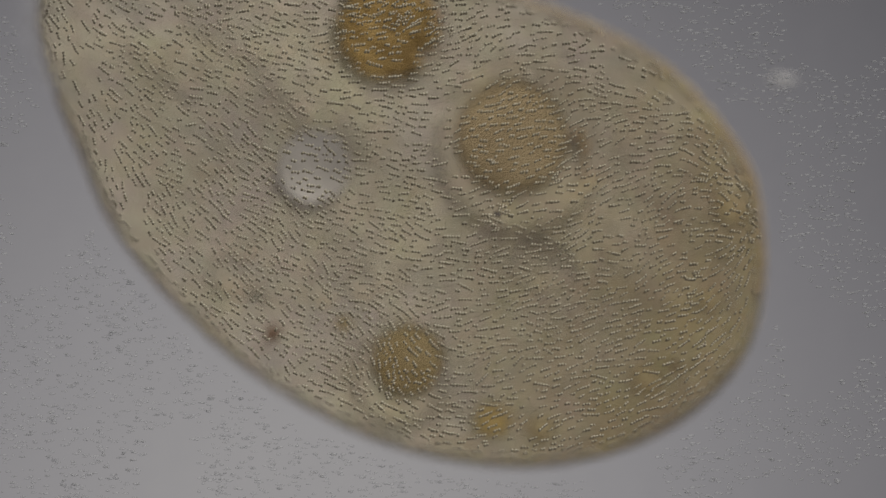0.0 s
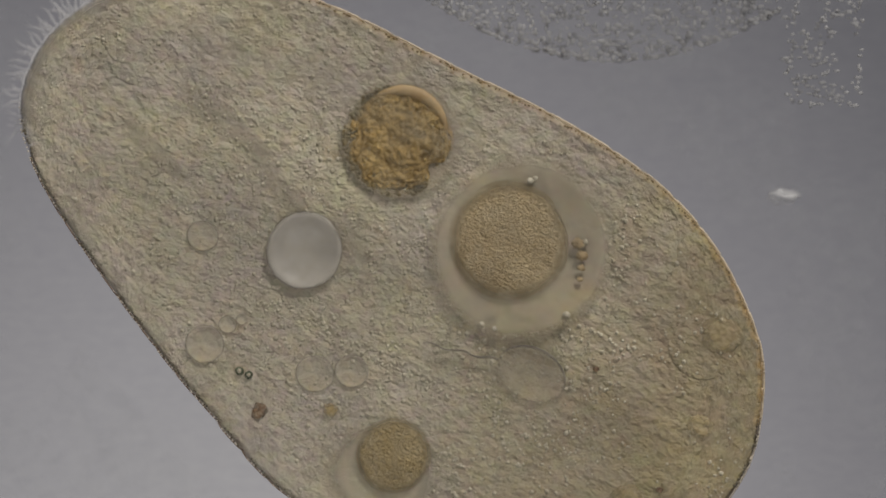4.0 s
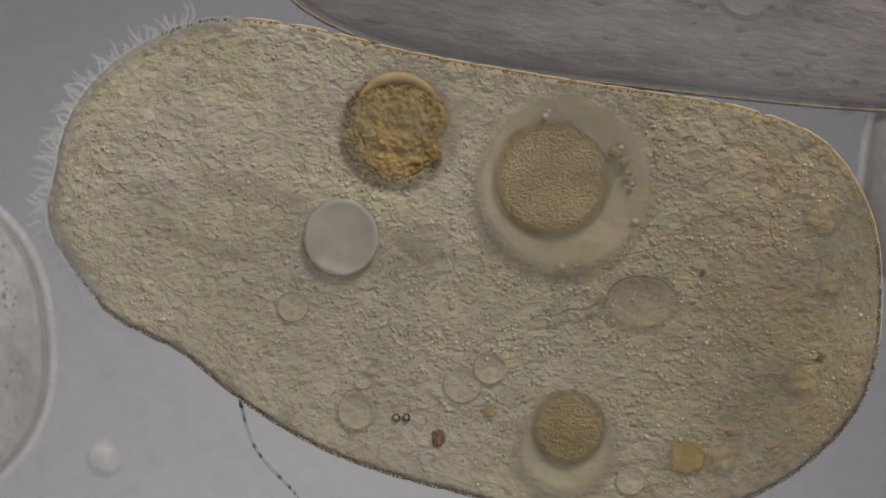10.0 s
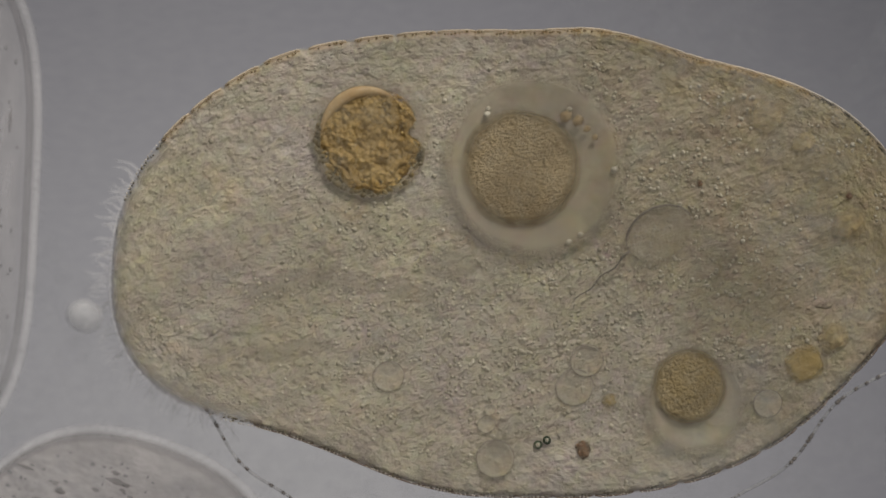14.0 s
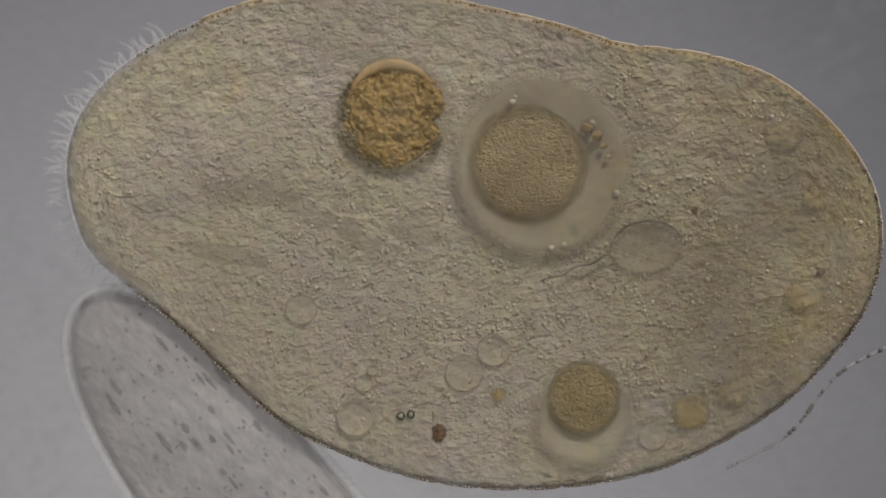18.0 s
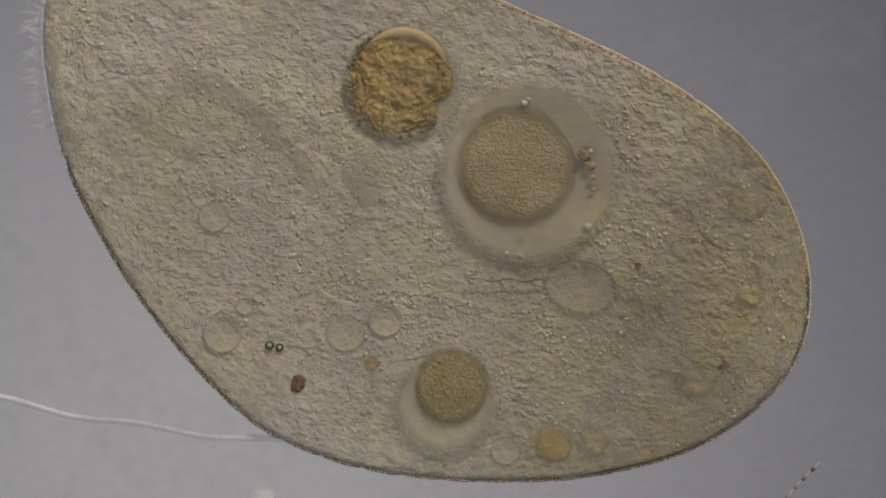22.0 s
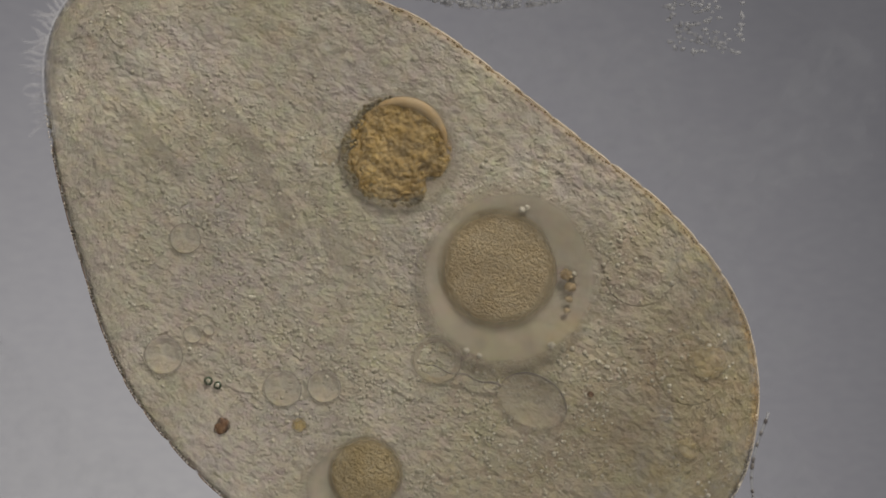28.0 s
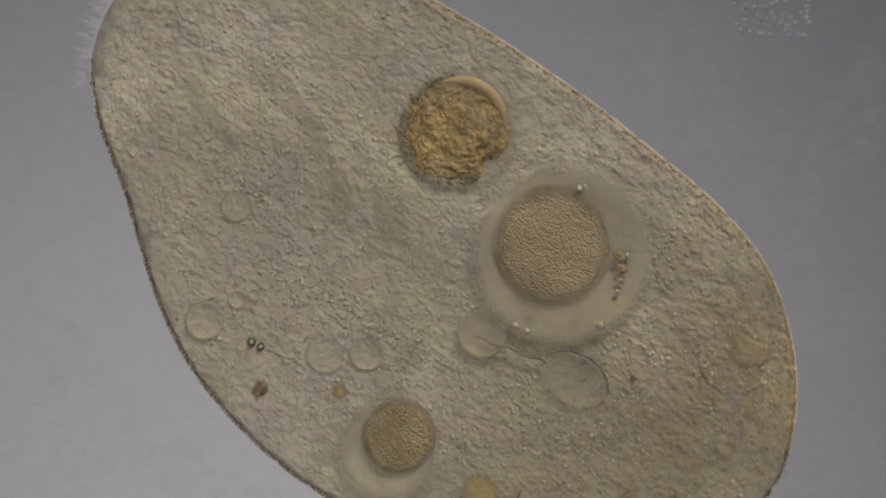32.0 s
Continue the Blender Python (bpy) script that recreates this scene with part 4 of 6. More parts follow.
held = {
    "mass": [(0, -99, 193), (1.5, -100, 196), (3, -92, 195), (3.5, -86, 192), (5.5, -81, 189), (6, -80, 189), (6.5, -71, 171), (7, -63, 162), (7.5, -54, 154), (8, -44, 145), (8.5, -18, 98), (9, -47, -16), (9.5, -76, 36), (10, -80, 79), (10.5, -65, 115), (11, -54, 114), (12, -47, 99), (12.5, -76, 74), (13, -92, 36), (14, -79, -4), (14.5, -65, -9), (16.5, -14, -3), (17, 11, 3), (17.5, 17, -3), (18, 29, -6), (19, 47, 0), (20, 76, 11), (21, 96, 18), (22, 114, 16), (22.5, 126, 27), (23, 155, 50), (23.5, 154, 50), (24, 149, 46), (24.5, 146, 51), (25, 144, 58), (26, 141, 63), (26.5, 137, 66), (28.5, 127, 79), (29, 126, 79), (30, 123, 82), (31, 123, 80), (32, 114, 83)],
    "ball": [(0, 127, -1), (1.5, 128, 0), (3, 121, 10), (3.5, 120, 16), (5.5, 111, 13), (6, 112, 14), (6.5, 116, 3), (7, 125, -2), (7.5, 138, -9), (8, 148, -18), (8.5, 181, -38), (9, 211, -87), (9.5, 192, -31), (10, 193, -10), (10.5, 189, 7), (11, 198, 10), (12, 211, 3), (12.5, 184, -18), (13, 165, -32), (14, 188, -50), (14.5, 203, -54), (16.5, 230, -76), (17, 249, -75), (17.5, 258, -84), (18, 267, -90), (19, 277, -104), (20, 299, -110), (21, 309, -119), (22, 320, -130), (22.5, 326, -134), (23, 337, -131), (23.5, 344, -134), (24, 338, -135), (24.5, 334, -134), (25, 330, -134), (26, 324, -137), (26.5, 321, -137), (28.5, 305, -128), (29, 304, -127), (30, 295, -125), (31, 295, -125), (32, 285, -121)],
    "ball2": [(0, -63, -406), (1.5, -77, -398), (3, -76, -380), (3.5, -79, -367), (5.5, -113, -369), (6, -116, -367), (6.5, -57, -415), (7, -24, -429), (7.5, 31, -457), (8, 54, -469), (8.5, 96, -474), (9, 161, -496), (9.5, 193, -475), (10, 222, -450), (10.5, 257, -442), (11, 319, -433), (12, 395, -429), (12.5, 398, -444), (13, 401, -447), (14, 485, -437), (14.5, 508, -440), (16.5, 514, -438), (17, 471, -459), (17.5, 404, -490), (18, 364, -507), (19, 299, -512), (20, 250, -516), (21, 220, -516), (22, 205, -519), (22.5, 194, -521), (23, 195, -519), (23.5, 210, -497), (24, 177, -495), (24.5, 152, -502), (25, 125, -501), (26, 106, -497), (26.5, 100, -495), (28.5, 57, -490), (29, 44, -485), (30, 29, -475), (31, 36, -478), (32, 12, -460)],
    "spot": [(0, -308, -358), (1.5, -324, -328), (3, -316, -318), (3.5, -318, -292), (5.5, -349, -288), (6, -352, -282), (6.5, -271, -363), (7, -237, -389), (7.5, -178, -421), (8, -149, -439), (8.5, -116, -454), (9, -69, -496), (9.5, -32, -508), (10, -8, -469), (10.5, 32, -459), (11, 95, -472), (12, 182, -500), (12.5, 198, -526), (13, 203, -537), (14, 298, -549), (14.5, 324, -550), (16.5, 313, -550), (17, 239, -556), (17.5, 160, -565), (18, 109, -568), (19, 15, -550), (20, -25, -538), (21, -53, -517), (22, -67, -515), (22.5, -62, -518), (23, -62, -479), (23.5, -78, -441), (24, -95, -462), (24.5, -120, -445), (25, -136, -439), (26, -154, -426), (26.5, -162, -420), (28.5, -192, -402), (29, -201, -395), (30, -211, -385), (31, -204, -391), (32, -234, -376)],
    "pair": [(0, -337, -291), (1.5, -354, -262), (3, -345, -251), (3.5, -346, -227), (5.5, -378, -217), (6, -381, -211), (6.5, -314, -300), (7, -283, -329), (7.5, -225, -361), (8, -199, -392), (8.5, -169, -434), (9, -134, -471), (9.5, -98, -471), (10, -74, -434), (10.5, -37, -421), (11, 30, -434), (12, 115, -469), (12.5, 128, -500), (13, 131, -515), (14, 226, -538), (14.5, 254, -539), (16.5, 244, -535), (17, 175, -540), (17.5, 98, -543), (18, 50, -538), (19, -36, -511), (20, -75, -489), (21, -98, -463), (22, -109, -451), (22.5, -101, -449), (23, -86, -400), (23.5, -114, -368), (24, -127, -387), (24.5, -147, -368), (25, -156, -360), (26, -173, -352), (26.5, -179, -345), (28.5, -207, -327), (29, -213, -320), (30, -222, -309), (31, -214, -312), (32, -242, -298)],
    "spin": [(0, 186, -219), (1.5, 182, -220), (3, 170, -207), (3.5, 168, -205), (5.5, 147, -202), (6, 145, -202), (6.5, 164, -213), (7, 187, -219), (7.5, 237, -230), (8, 253, -236), (8.5, 279, -253), (9, 325, -289), (9.5, 337, -229), (10, 351, -210), (10.5, 355, -185), (11, 382, -168), (12, 414, -151), (12.5, 396, -154), (13, 383, -159), (14, 425, -152), (14.5, 445, -152), (16.5, 475, -158), (17, 478, -175), (17.5, 477, -201), (18, 472, -222), (19, 455, -259), (20, 449, -286), (21, 443, -306), (22, 437, -328), (22.5, 439, -334), (23, 445, -337), (23.5, 449, -343), (24, 442, -344), (24.5, 422, -346), (25, 414, -347), (26, 403, -354), (26.5, 397, -356), (28.5, 368, -349), (29, 364, -349), (30, 352, -344), (31, 348, -349), (32, 334, -345)],
    "rspot": [(0, 523, -132), (1.5, 517, -139), (3, 497, -143), (3.5, 496, -144), (5.5, 481, -171), (6, 480, -178), (6.5, 501, -189), (7, 521, -181), (7.5, 543, -173), (8, 556, -165), (8.5, 568, -144), (9, 637, -178), (9.5, 636, -94), (10, 673, -80), (10.5, 682, -64), (11, 669, -7), (12, 658, 33), (12.5, 624, 38), (13, 600, 38), (14, 625, 44), (14.5, 639, 46), (16.5, 666, 36), (17, 696, 18), (17.5, 711, -17), (18, 719, -41), (19, 723, -91), (20, 732, -132), (21, 732, -164), (22, 727, -196), (22.5, 729, -210), (23, 737, -220), (23.5, 739, -240), (24, 741, -250), (24.5, 733, -251), (25, 725, -267), (26, 706, -287), (26.5, 700, -287), (28.5, 667, -300), (29, 665, -299), (30, 670, -277), (31, 648, -305), (32, 636, -307)],
    "ball3": [(0, 88, -516), (1.5, 74, -513), (3, 66, -498), (3.5, 61, -497), (5.5, 37, -503), (6, 31, -504), (6.5, 88, -517), (7, 144, -531), (7.5, 201, -544), (8, 241, -552), (8.5, 281, -559), (9, 356, -551), (9.5, 381, -528), (10, 430, -504), (10.5, 461, -483), (11, 539, -461), (12, 608, -429), (12.5, 604, -432), (13, 606, -425), (14, 689, -399), (14.5, 712, -388), (16.5, 713, -415), (17, 671, -459), (17.5, 604, -507), (18, 553, -533), (19, 484, -567), (20, 444, -594), (21, 401, -608), (22, 384, -624), (22.5, 363, -625), (23, 359, -627), (23.5, 375, -639), (24, 361, -611), (24.5, 312, -621), (25, 283, -613), (26, 261, -611), (26.5, 250, -611), (28.5, 207, -609), (29, 193, -602), (30, 179, -587), (31, 182, -595), (32, 156, -560)],
    "cvac": [(0, -388, -250), (1.5, -393, -231), (3, -393, -218), (3.5, -406, -180), (5.5, -459, -173), (6, -472, -171), (6.5, -404, -249), (7, -364, -279), (7.5, -306, -321), (8, -279, -349), (8.5, -244, -389), (9, -224, -451), (9.5, -178, -460), (10, -153, -421), (10.5, -120, -415), (11, -56, -419), (12, 34, -476), (12.5, 42, -506), (13, 46, -530), (14, 142, -566), (14.5, 167, -565), (16.5, 150, -558), (17, 80, -554), (17.5, 4, -542), (18, -39, -541), (19, -138, -509), (20, -179, -477), (21, -197, -448), (22, -201, -428), (22.5, -186, -420), (23, -169, -349), (23.5, -212, -335), (24, -218, -353), (24.5, -238, -328), (25, -245, -323), (26, -262, -311), (26.5, -269, -302), (28.5, -293, -276), (29, -299, -269), (30, -313, -267), (31, -305, -270), (32, -333, -255)],
}
pulse = [(0, -234, -57), (1.5, -239, -45), (3, -238, -32), (3.5, -244, -8), (5.5, -258, -9), (6, -259, -9), (6.5, -249, -14), (7, -240, -22), (7.5, -231, -29), (8, -214, -49), (8.5, -192, -125), (9, -180, -216), (9.5, -179, -162), (10, -180, -114), (10.5, -164, -85), (11, -139, -110), (12, -101, -146), (12.5, -115, -183), (13, -124, -215), (14, -70, -270), (14.5, -49, -272), (16.5, -25, -251), (17, -34, -228), (17.5, -57, -207), (18, -71, -189), (19, -86, -160), (20, -81, -129), (21, -77, -102), (22, -80, -93), (22.5, -64, -78), (23, -32, -54), (23.5, -26, -47), (24, -37, -59), (24.5, -51, -27), (25, -51, -23), (26, -57, -12), (26.5, -62, -5), (28.5, -83, 26), (29, -87, 35), (30, -88, 15), (31, -86, 10), (32, -97, 21)]
times = [r[0] for r in drift]
still = times.index(19)
backs = [at(*r[1:]).inverted() for r in drift]


def in_cell(raw):
    return np.array([(m @ Vector((r[1] / 1000, r[2] / 1000, 0)))[:2] for m, r in zip(backs, raw)])


rim = [in_cell(r) for r in rims]
inner = {k: in_cell(v) for k, v in held.items()}
ring = []
for e in range(N_EDGE):
    i, f = e // 2, (e % 2) / 2
    ra, rb, rc, rd = (rim[(i + k) % len(rim)] for k in (-1, 0, 1, 2))
    ring.append(0.5 * (2 * rb + (rc - ra) * f + (2 * ra - 5 * rb + 4 * rc - rd) * f * f + (3 * rb - ra - 3 * rc + rd) * f ** 3))

# the flow of the cell's inside, led by the skin and by what lies in it
lead = np.stack(list(inner.values()) + ring[::3], 1)
home = lead[still]
weight = np.array([1.0] * len(inner) + [0.7] * len(ring[::3]))


def carried_to(x, y, k):
    d = ((home - (x, y)) ** 2).sum(1) + 0.004
    w = weight / d ** 1.4
    w = w / w.sum()
    pc, qc = w @ home, w @ lead[k]
    a, b = home - pc, lead[k] - qc
    th = math.atan2((w * (a[:, 0] * b[:, 1] - a[:, 1] * b[:, 0])).sum(), (w * (a * b).sum(1)).sum())
    c, s = math.cos(th), math.sin(th)
    dx, dy = x - pc[0], y - pc[1]
    return qc[0] + c * dx - s * dy, qc[1] + s * dx + c * dy, math.degrees(th)


def room(x, y, k):
    """How far a point lies inside the skin at the k-th time (negative: outside)."""
    p = np.array([r[k] for r in ring])
    q = np.roll(p, -1, 0)
    e = q - p
    f = np.clip(((np.array((x, y)) - p) * e).sum(1) / (e * e).sum(1), 0, 1)
    near = np.hypot(*(p + e * f[:, None] - (x, y)).T).min()
    side = (p[:, 1] > y) != (q[:, 1] > y)
    odd = np.count_nonzero(side & (x < p[:, 0] + e[:, 0] * (y - p[:, 1]) / np.where(e[:, 1] == 0, 1e-9, e[:, 1]))) % 2
    return near if odd else -near


def inside(x, y, margin=0.0):
    return room(x, y, still) > margin


FOLLOW = []  # (part, rest x, rest y, height): parts carried by the flow of the cell
rnd = random.Random(5)


rim_still = np.array([r[still] for r in ring])
rim_way = np.roll(rim_still, -1, 0) - np.roll(rim_still, 1, 0)


FLOW = ((-0.7, -18), (-0.45, -14), (-0.25, -8), (0.0, 10), (0.25, 30), (0.5, 37), (0.75, 30))


def flow_angle(x, y):
    """The way in which the rows of cilia run: along the cell, and beside the skin along the skin."""
    a = radians(np.interp(x, *zip(*FLOW)) + 95 * y * min(1, max(0, (0.1 - x) / 0.6)) + 90 * max(y, 0) * math.exp(-((x - 0.1) / 0.3) ** 2))
    d = np.hypot(rim_still[:, 0] - x, rim_still[:, 1] - y)
    i = int(d.argmin())
    b = math.atan2(rim_way[i, 1], rim_way[i, 0])
    swirl = 1.1 * math.exp(-(((x - 0.10) / 0.09) ** 2 + ((y + 0.30) / 0.09) ** 2))
    return a - swirl + math.remainder(b - a, math.pi) * math.exp(-(d[i] / 0.09) ** 2)


# how deep each spot of the resting cell lies inside the skin, on a fine net
NET = 0.02
DEPTH = np.array([[room(-0.8 + i * NET, -0.5 + j * NET, still) for j in range(52)] for i in range(82)])


def depth(x, y):
    u, v = min(max((x + 0.8) / NET, 0), 80), min(max((y + 0.5) / NET, 0), 50)
    i, j = int(u), int(v)
    u, v = u - i, v - j
    return float((DEPTH[i, j] * (1 - u) + DEPTH[i + 1, j] * u) * (1 - v) + (DEPTH[i, j + 1] * (1 - u) + DEPTH[i + 1, j + 1] * u) * v)


DASHES = []  # each one a line of cilia roots in the resting cell
taken = {}
for tries in range(42000):
    x, y = rnd.uniform(-0.74, 0.74), rnd.uniform(-0.46, 0.46)
    if depth(x, y) < 0.016 or noise.noise(Vector((x * 8, y * 8, 8))) < rnd.uniform(-0.9, 0.15):
        continue
    wander, dash = rnd.gauss(0, 0.16), []
    for k in range(rnd.choice((2, 2, 3, 3, 4, 4, 5, 6))):
        gx, gy = int(x // 0.0090), int(y // 0.0090)
        if any((x - qx) ** 2 + (y - qy) ** 2 < 0.0084 ** 2 for i in (-1, 0, 1) for j in (-1, 0, 1) for qx, qy in taken.get((gx + i, gy + j), ())):
            break
        dash.append((x, y))
        a = flow_angle(x, y) + wander + 0.55 * noise.noise(Vector((x * 14, y * 14, 4)))
        x, y = x + 0.0050 * math.cos(a), y + 0.0050 * math.sin(a)
        if depth(x, y) < 0.010:
            break
    if len(dash) > 1 or (dash and rnd.random() < 0.15):
        DASHES.append(dash)
        for p in dash:
            taken.setdefault((int(p[0] // 0.0090), int(p[1] // 0.0090)), []).append(p)
ROOTS = [(d[len(d) // 2], d) for d in DASHES]


def skin_height(x, y):
    return H + 0.01 + (SKIN - H - 0.01) * min(1, max(0, depth(x, y)) / 0.045)


def cilia_on(name, parent, x0, y0, mine, turn=0.0):
    """Rows of cilia on the upper skin of one piece: a pale bead each, and a dark copy as its shade."""
    c, s = math.cos(-turn), math.sin(-turn)
    # offset of the dark copy, away from the light
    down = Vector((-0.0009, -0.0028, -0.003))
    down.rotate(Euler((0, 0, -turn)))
    verts, faces, n_shade = [], [], 0
    spots = [(x, y, rnd.uniform(0.0014, 0.0021)) for d in mine for x, y in d]
    for low in (True, False):
        for x, y, r in spots:
            px, py = x - x0 + rnd.gauss(0, 0.0004), y - y0 + rnd.gauss(0, 0.0004)
            p = Vector((px * c - py * s, px * s + py * c, skin_height(x, y)))
            faces += [[k + 12 * len(verts) for k in f] for f in BEAD_F]
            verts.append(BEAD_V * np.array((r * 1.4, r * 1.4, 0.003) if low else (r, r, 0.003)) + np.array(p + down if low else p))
        n_shade = n_shade or len(faces)
    ob = mesh(name, np.vstack(verts), faces, CILIUM_SHADE, parent, "rows of short pale cilia with dark shade painted below", "stuff")
    ob.data.materials.append(CILIUM_LIT)
    ob.data.polygons.foreach_set("material_index", [0] * n_shade + [1] * (len(faces) - n_shade))


def granules_on(parent, x0, y0, spread, count, z=H, back=0.0):
    cs, ss = [], []
    for _ in range(count):
        px, py = rnd.uniform(-spread, spread), rnd.uniform(-spread, spread)
        gx, gy = (x0 + px) * 1.7, (y0 + py + 0.04) * 2.8
        if noise.noise(Vector(((x0 + px) * 9, (y0 + py) * 9, 3))) < rnd.uniform(-0.7, 0.4) + 0.7 * min(1.2, gx * gx + gy * gy) - 0.25:
            continue
        r = min(0.0050, 0.0021 + rnd.expovariate(1100))
        cs.append((px, py + back, z + 0.0004))
        ss.append((r, r, r * 0.75))
    if cs:
        beads("granule", cs, ss, GRANULE, parent, "pale round cytoplasm granules")


def plate(x0, y0, r=0.152):
    verts, faces, rest = [(0, 0, H)], [], [(x0, y0, 0)]
    radii, n = (r * 0.2, r * 0.4, r * 0.6, r * 0.8, r * 0.95, r, r * 0.96), 24
    for k, q in enumerate(radii):
        for i in range(n):
            a = i * math.tau / n
            z = H - 0.0010 * (q / 0.1) ** 2 if k < 6 else 0.004
            verts.append((q * math.cos(a), q * math.sin(a), z))
            rest.append((x0 + q * math.cos(a), y0 + q * math.sin(a), z - H))
    faces += [(0, 1 + i, 1 + (i + 1) % n) for i in range(n)]
    for k in range(len(radii) - 1):
        o = 1 + k * n
        faces += [(o + i, o + n + i, o + n + (i + 1) % n, o + (i + 1) % n) for i in range(n)]
    ob = mesh("cytoplasm_plate", verts, faces, CYTO, cell, rest=rest)
    FOLLOW.append((ob, x0, y0, 0.0))
    granules_on(ob, x0, y0, 0.066, 80)
    PLATES.append((ob, x0, y0))
    return ob


PLATES = []
STEP = 0.120
for j in range(-4, 5):
    for i in range(-6, 7):
        px, py = (i + 0.5 * (j % 2)) * STEP, j * STEP * 0.866
        if inside(px, py, 0.06):
            slack = min(room(*carried_to(px, py, k)[:2], k) for k in range(len(times)))
            if slack > 0.075:
                plate(px, py, min(0.152, slack - 0.02))

EDGES, TURNS = [], []
for e in range(N_EDGE):
    ox, oy = ring[e][still]
    way = ring[(e + 1) % N_EDGE][still] - ring[e - 1][still]
    turn = math.atan2(way[1], way[0]) + math.pi
    bends = []
    for k in range(len(times)):
        wa, wb = ring[e][k] - ring[e - 2][k], ring[(e + 2) % N_EDGE][k] - ring[e][k]
        bends.append((wa[0] * wb[1] - wa[1] * wb[0]) / np.hypot(*wa) / np.hypot(*wb) / (np.hypot(*wa) + np.hypot(*wb)) * 2)
    kappa = float(np.quantile(bends, 0.4))
    L, cols = 0.050, 9
    prof = ((0.0, 0.002), (0.0010, 0.030), (0.003, 0.052), (0.006, 0.064), (0.010, 0.0700), (0.016, 0.0703), (0.03, 0.0696), (0.06, 0.0697), (0.10, 0.0694), (0.14, 0.0683), (0.17, 0.066), (0.17, 0.01))
    verts, rest, thin = [], [], []
    front = 24 <= e <= 37
    for c in range(cols):
        s = (c / (cols - 1) * 2 - 1) * L
        out = -kappa * s * s / 2 - 0.006 * (abs(s) / L) ** 6
        for v, z in prof:
            k = z - (0.0010 * (s / 0.1) ** 2 if z > 0.06 else 0)
            p = (s, out - v, k)
            verts.append(p)
            thin.append(min(1.0, 0.12 + v / 0.032))
            rest.append((ox + p[0] * math.cos(turn) - p[1] * math.sin(turn), oy + p[0] * math.sin(turn) + p[1] * math.cos(turn), k - H))
    m = len(prof)
    faces = [(c * m + k, c * m + k + 1, (c + 1) * m + k + 1, (c + 1) * m + k) for c in range(cols - 1) for k in range(m - 1)]
    ob = mesh("cortex_plate", verts, faces, CYTO_THIN if front else CYTO, cell, rest=rest, thin=thin if front else None)
    EDGES.append(ob)
    arc = [(q, -kappa * q * q / 2 - 0.0020 - 0.005 * (q / 0.034) ** 6 * 0.5, 0.064) for q in np.linspace(-0.034, 0.034, 7)]
    # skin tint by facing: amber where lit, dark where shaded, light put into colour
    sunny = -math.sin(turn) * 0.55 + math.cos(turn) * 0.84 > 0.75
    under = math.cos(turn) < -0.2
    skin, thick, label = (EDGE_LIT, 0.0021, "skin painted amber as a lit edge") if sunny else (FRINGE, 0.0012, "faint thin skin") if front else (EDGE_SHADE, 0.0016, "thin skin painted dark as a shaded edge") if under else (PELLICLE, 0.0017, "thin pale skin")
    granules_on(ob, ox, oy, 0.030, 16, 0.0698, -0.045)
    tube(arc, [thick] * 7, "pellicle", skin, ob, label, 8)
    # the glow of the lit rim is painted with a wide amber tube
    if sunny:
        tube([(q, y - 0.007, z + 0.001) for q, y, z in arc], [0.009] * 7, "amber_band", RIM_GLOW, ob, "soft amber glow painted along the lit rim", 12)
    TURNS.append((ob, ox, oy, turn))
    if 26 <= e <= 35:
        continue
    spots = [q + rnd.uniform(-0.002, 0.002) for q in np.arange(-0.028, 0.0281, 0.0066) if rnd.random() < 0.72]
    beads("pellicle_bead", [(q, -kappa * q * q / 2 - 0.0065 + rnd.uniform(-0.003, 0.002), 0.0695) for q in spots], [(rnd.uniform(0.0015, 0.0036), rnd.uniform(0.0015, 0.0025), 0.0022) for q in spots], KNOB, ob, "row of fine dark beads under the skin")
    beads("pellicle_bead", [(q + 0.0033, -kappa * q * q / 2 - 0.0018 + rnd.uniform(-0.0012, 0.0004), 0.068) for q in spots], [(rnd.uniform(0.0012, 0.0024), 0.0016, 0.002) for q in spots], PELLICLE, ob, "row of fine pale beads on the skin")

carried = {}
for (x, y), d in ROOTS:
    near = min(PLATES, key=lambda p: math.hypot(p[1] - x, p[2] - y))
    if math.hypot(near[1] - x, near[2] - y) > 0.078:
        near = min(TURNS, key=lambda p: math.hypot(p[1] - x, p[2] - y))
    carried.setdefault(near, []).append(d)
for piece, mine in carried.items():
    cilia_on("ciliature", *piece[:3], mine, *piece[3:])

# ---- what the large ciliate holds ----
food_mass = part("food_mass", lump(0.093, 0.095, 0.011, 2.0, 0.06, 3.0, 6, (0, 0, H + 0.004), ((-14, 0.36, 0.16), (-75, 0.12, 0.14), (95, 0.10, 0.5), (200, 0.06, 0.2)), 0.0065, 3.4), MASS, cell, "golden-brown wrinkled clump of eaten algae")
part("vacuole_rim", bowl(0.112, 0.013), SAP_RIM, food_mass, "smooth pale rim of sap").location = (0.004, 0.003, H + 0.002)

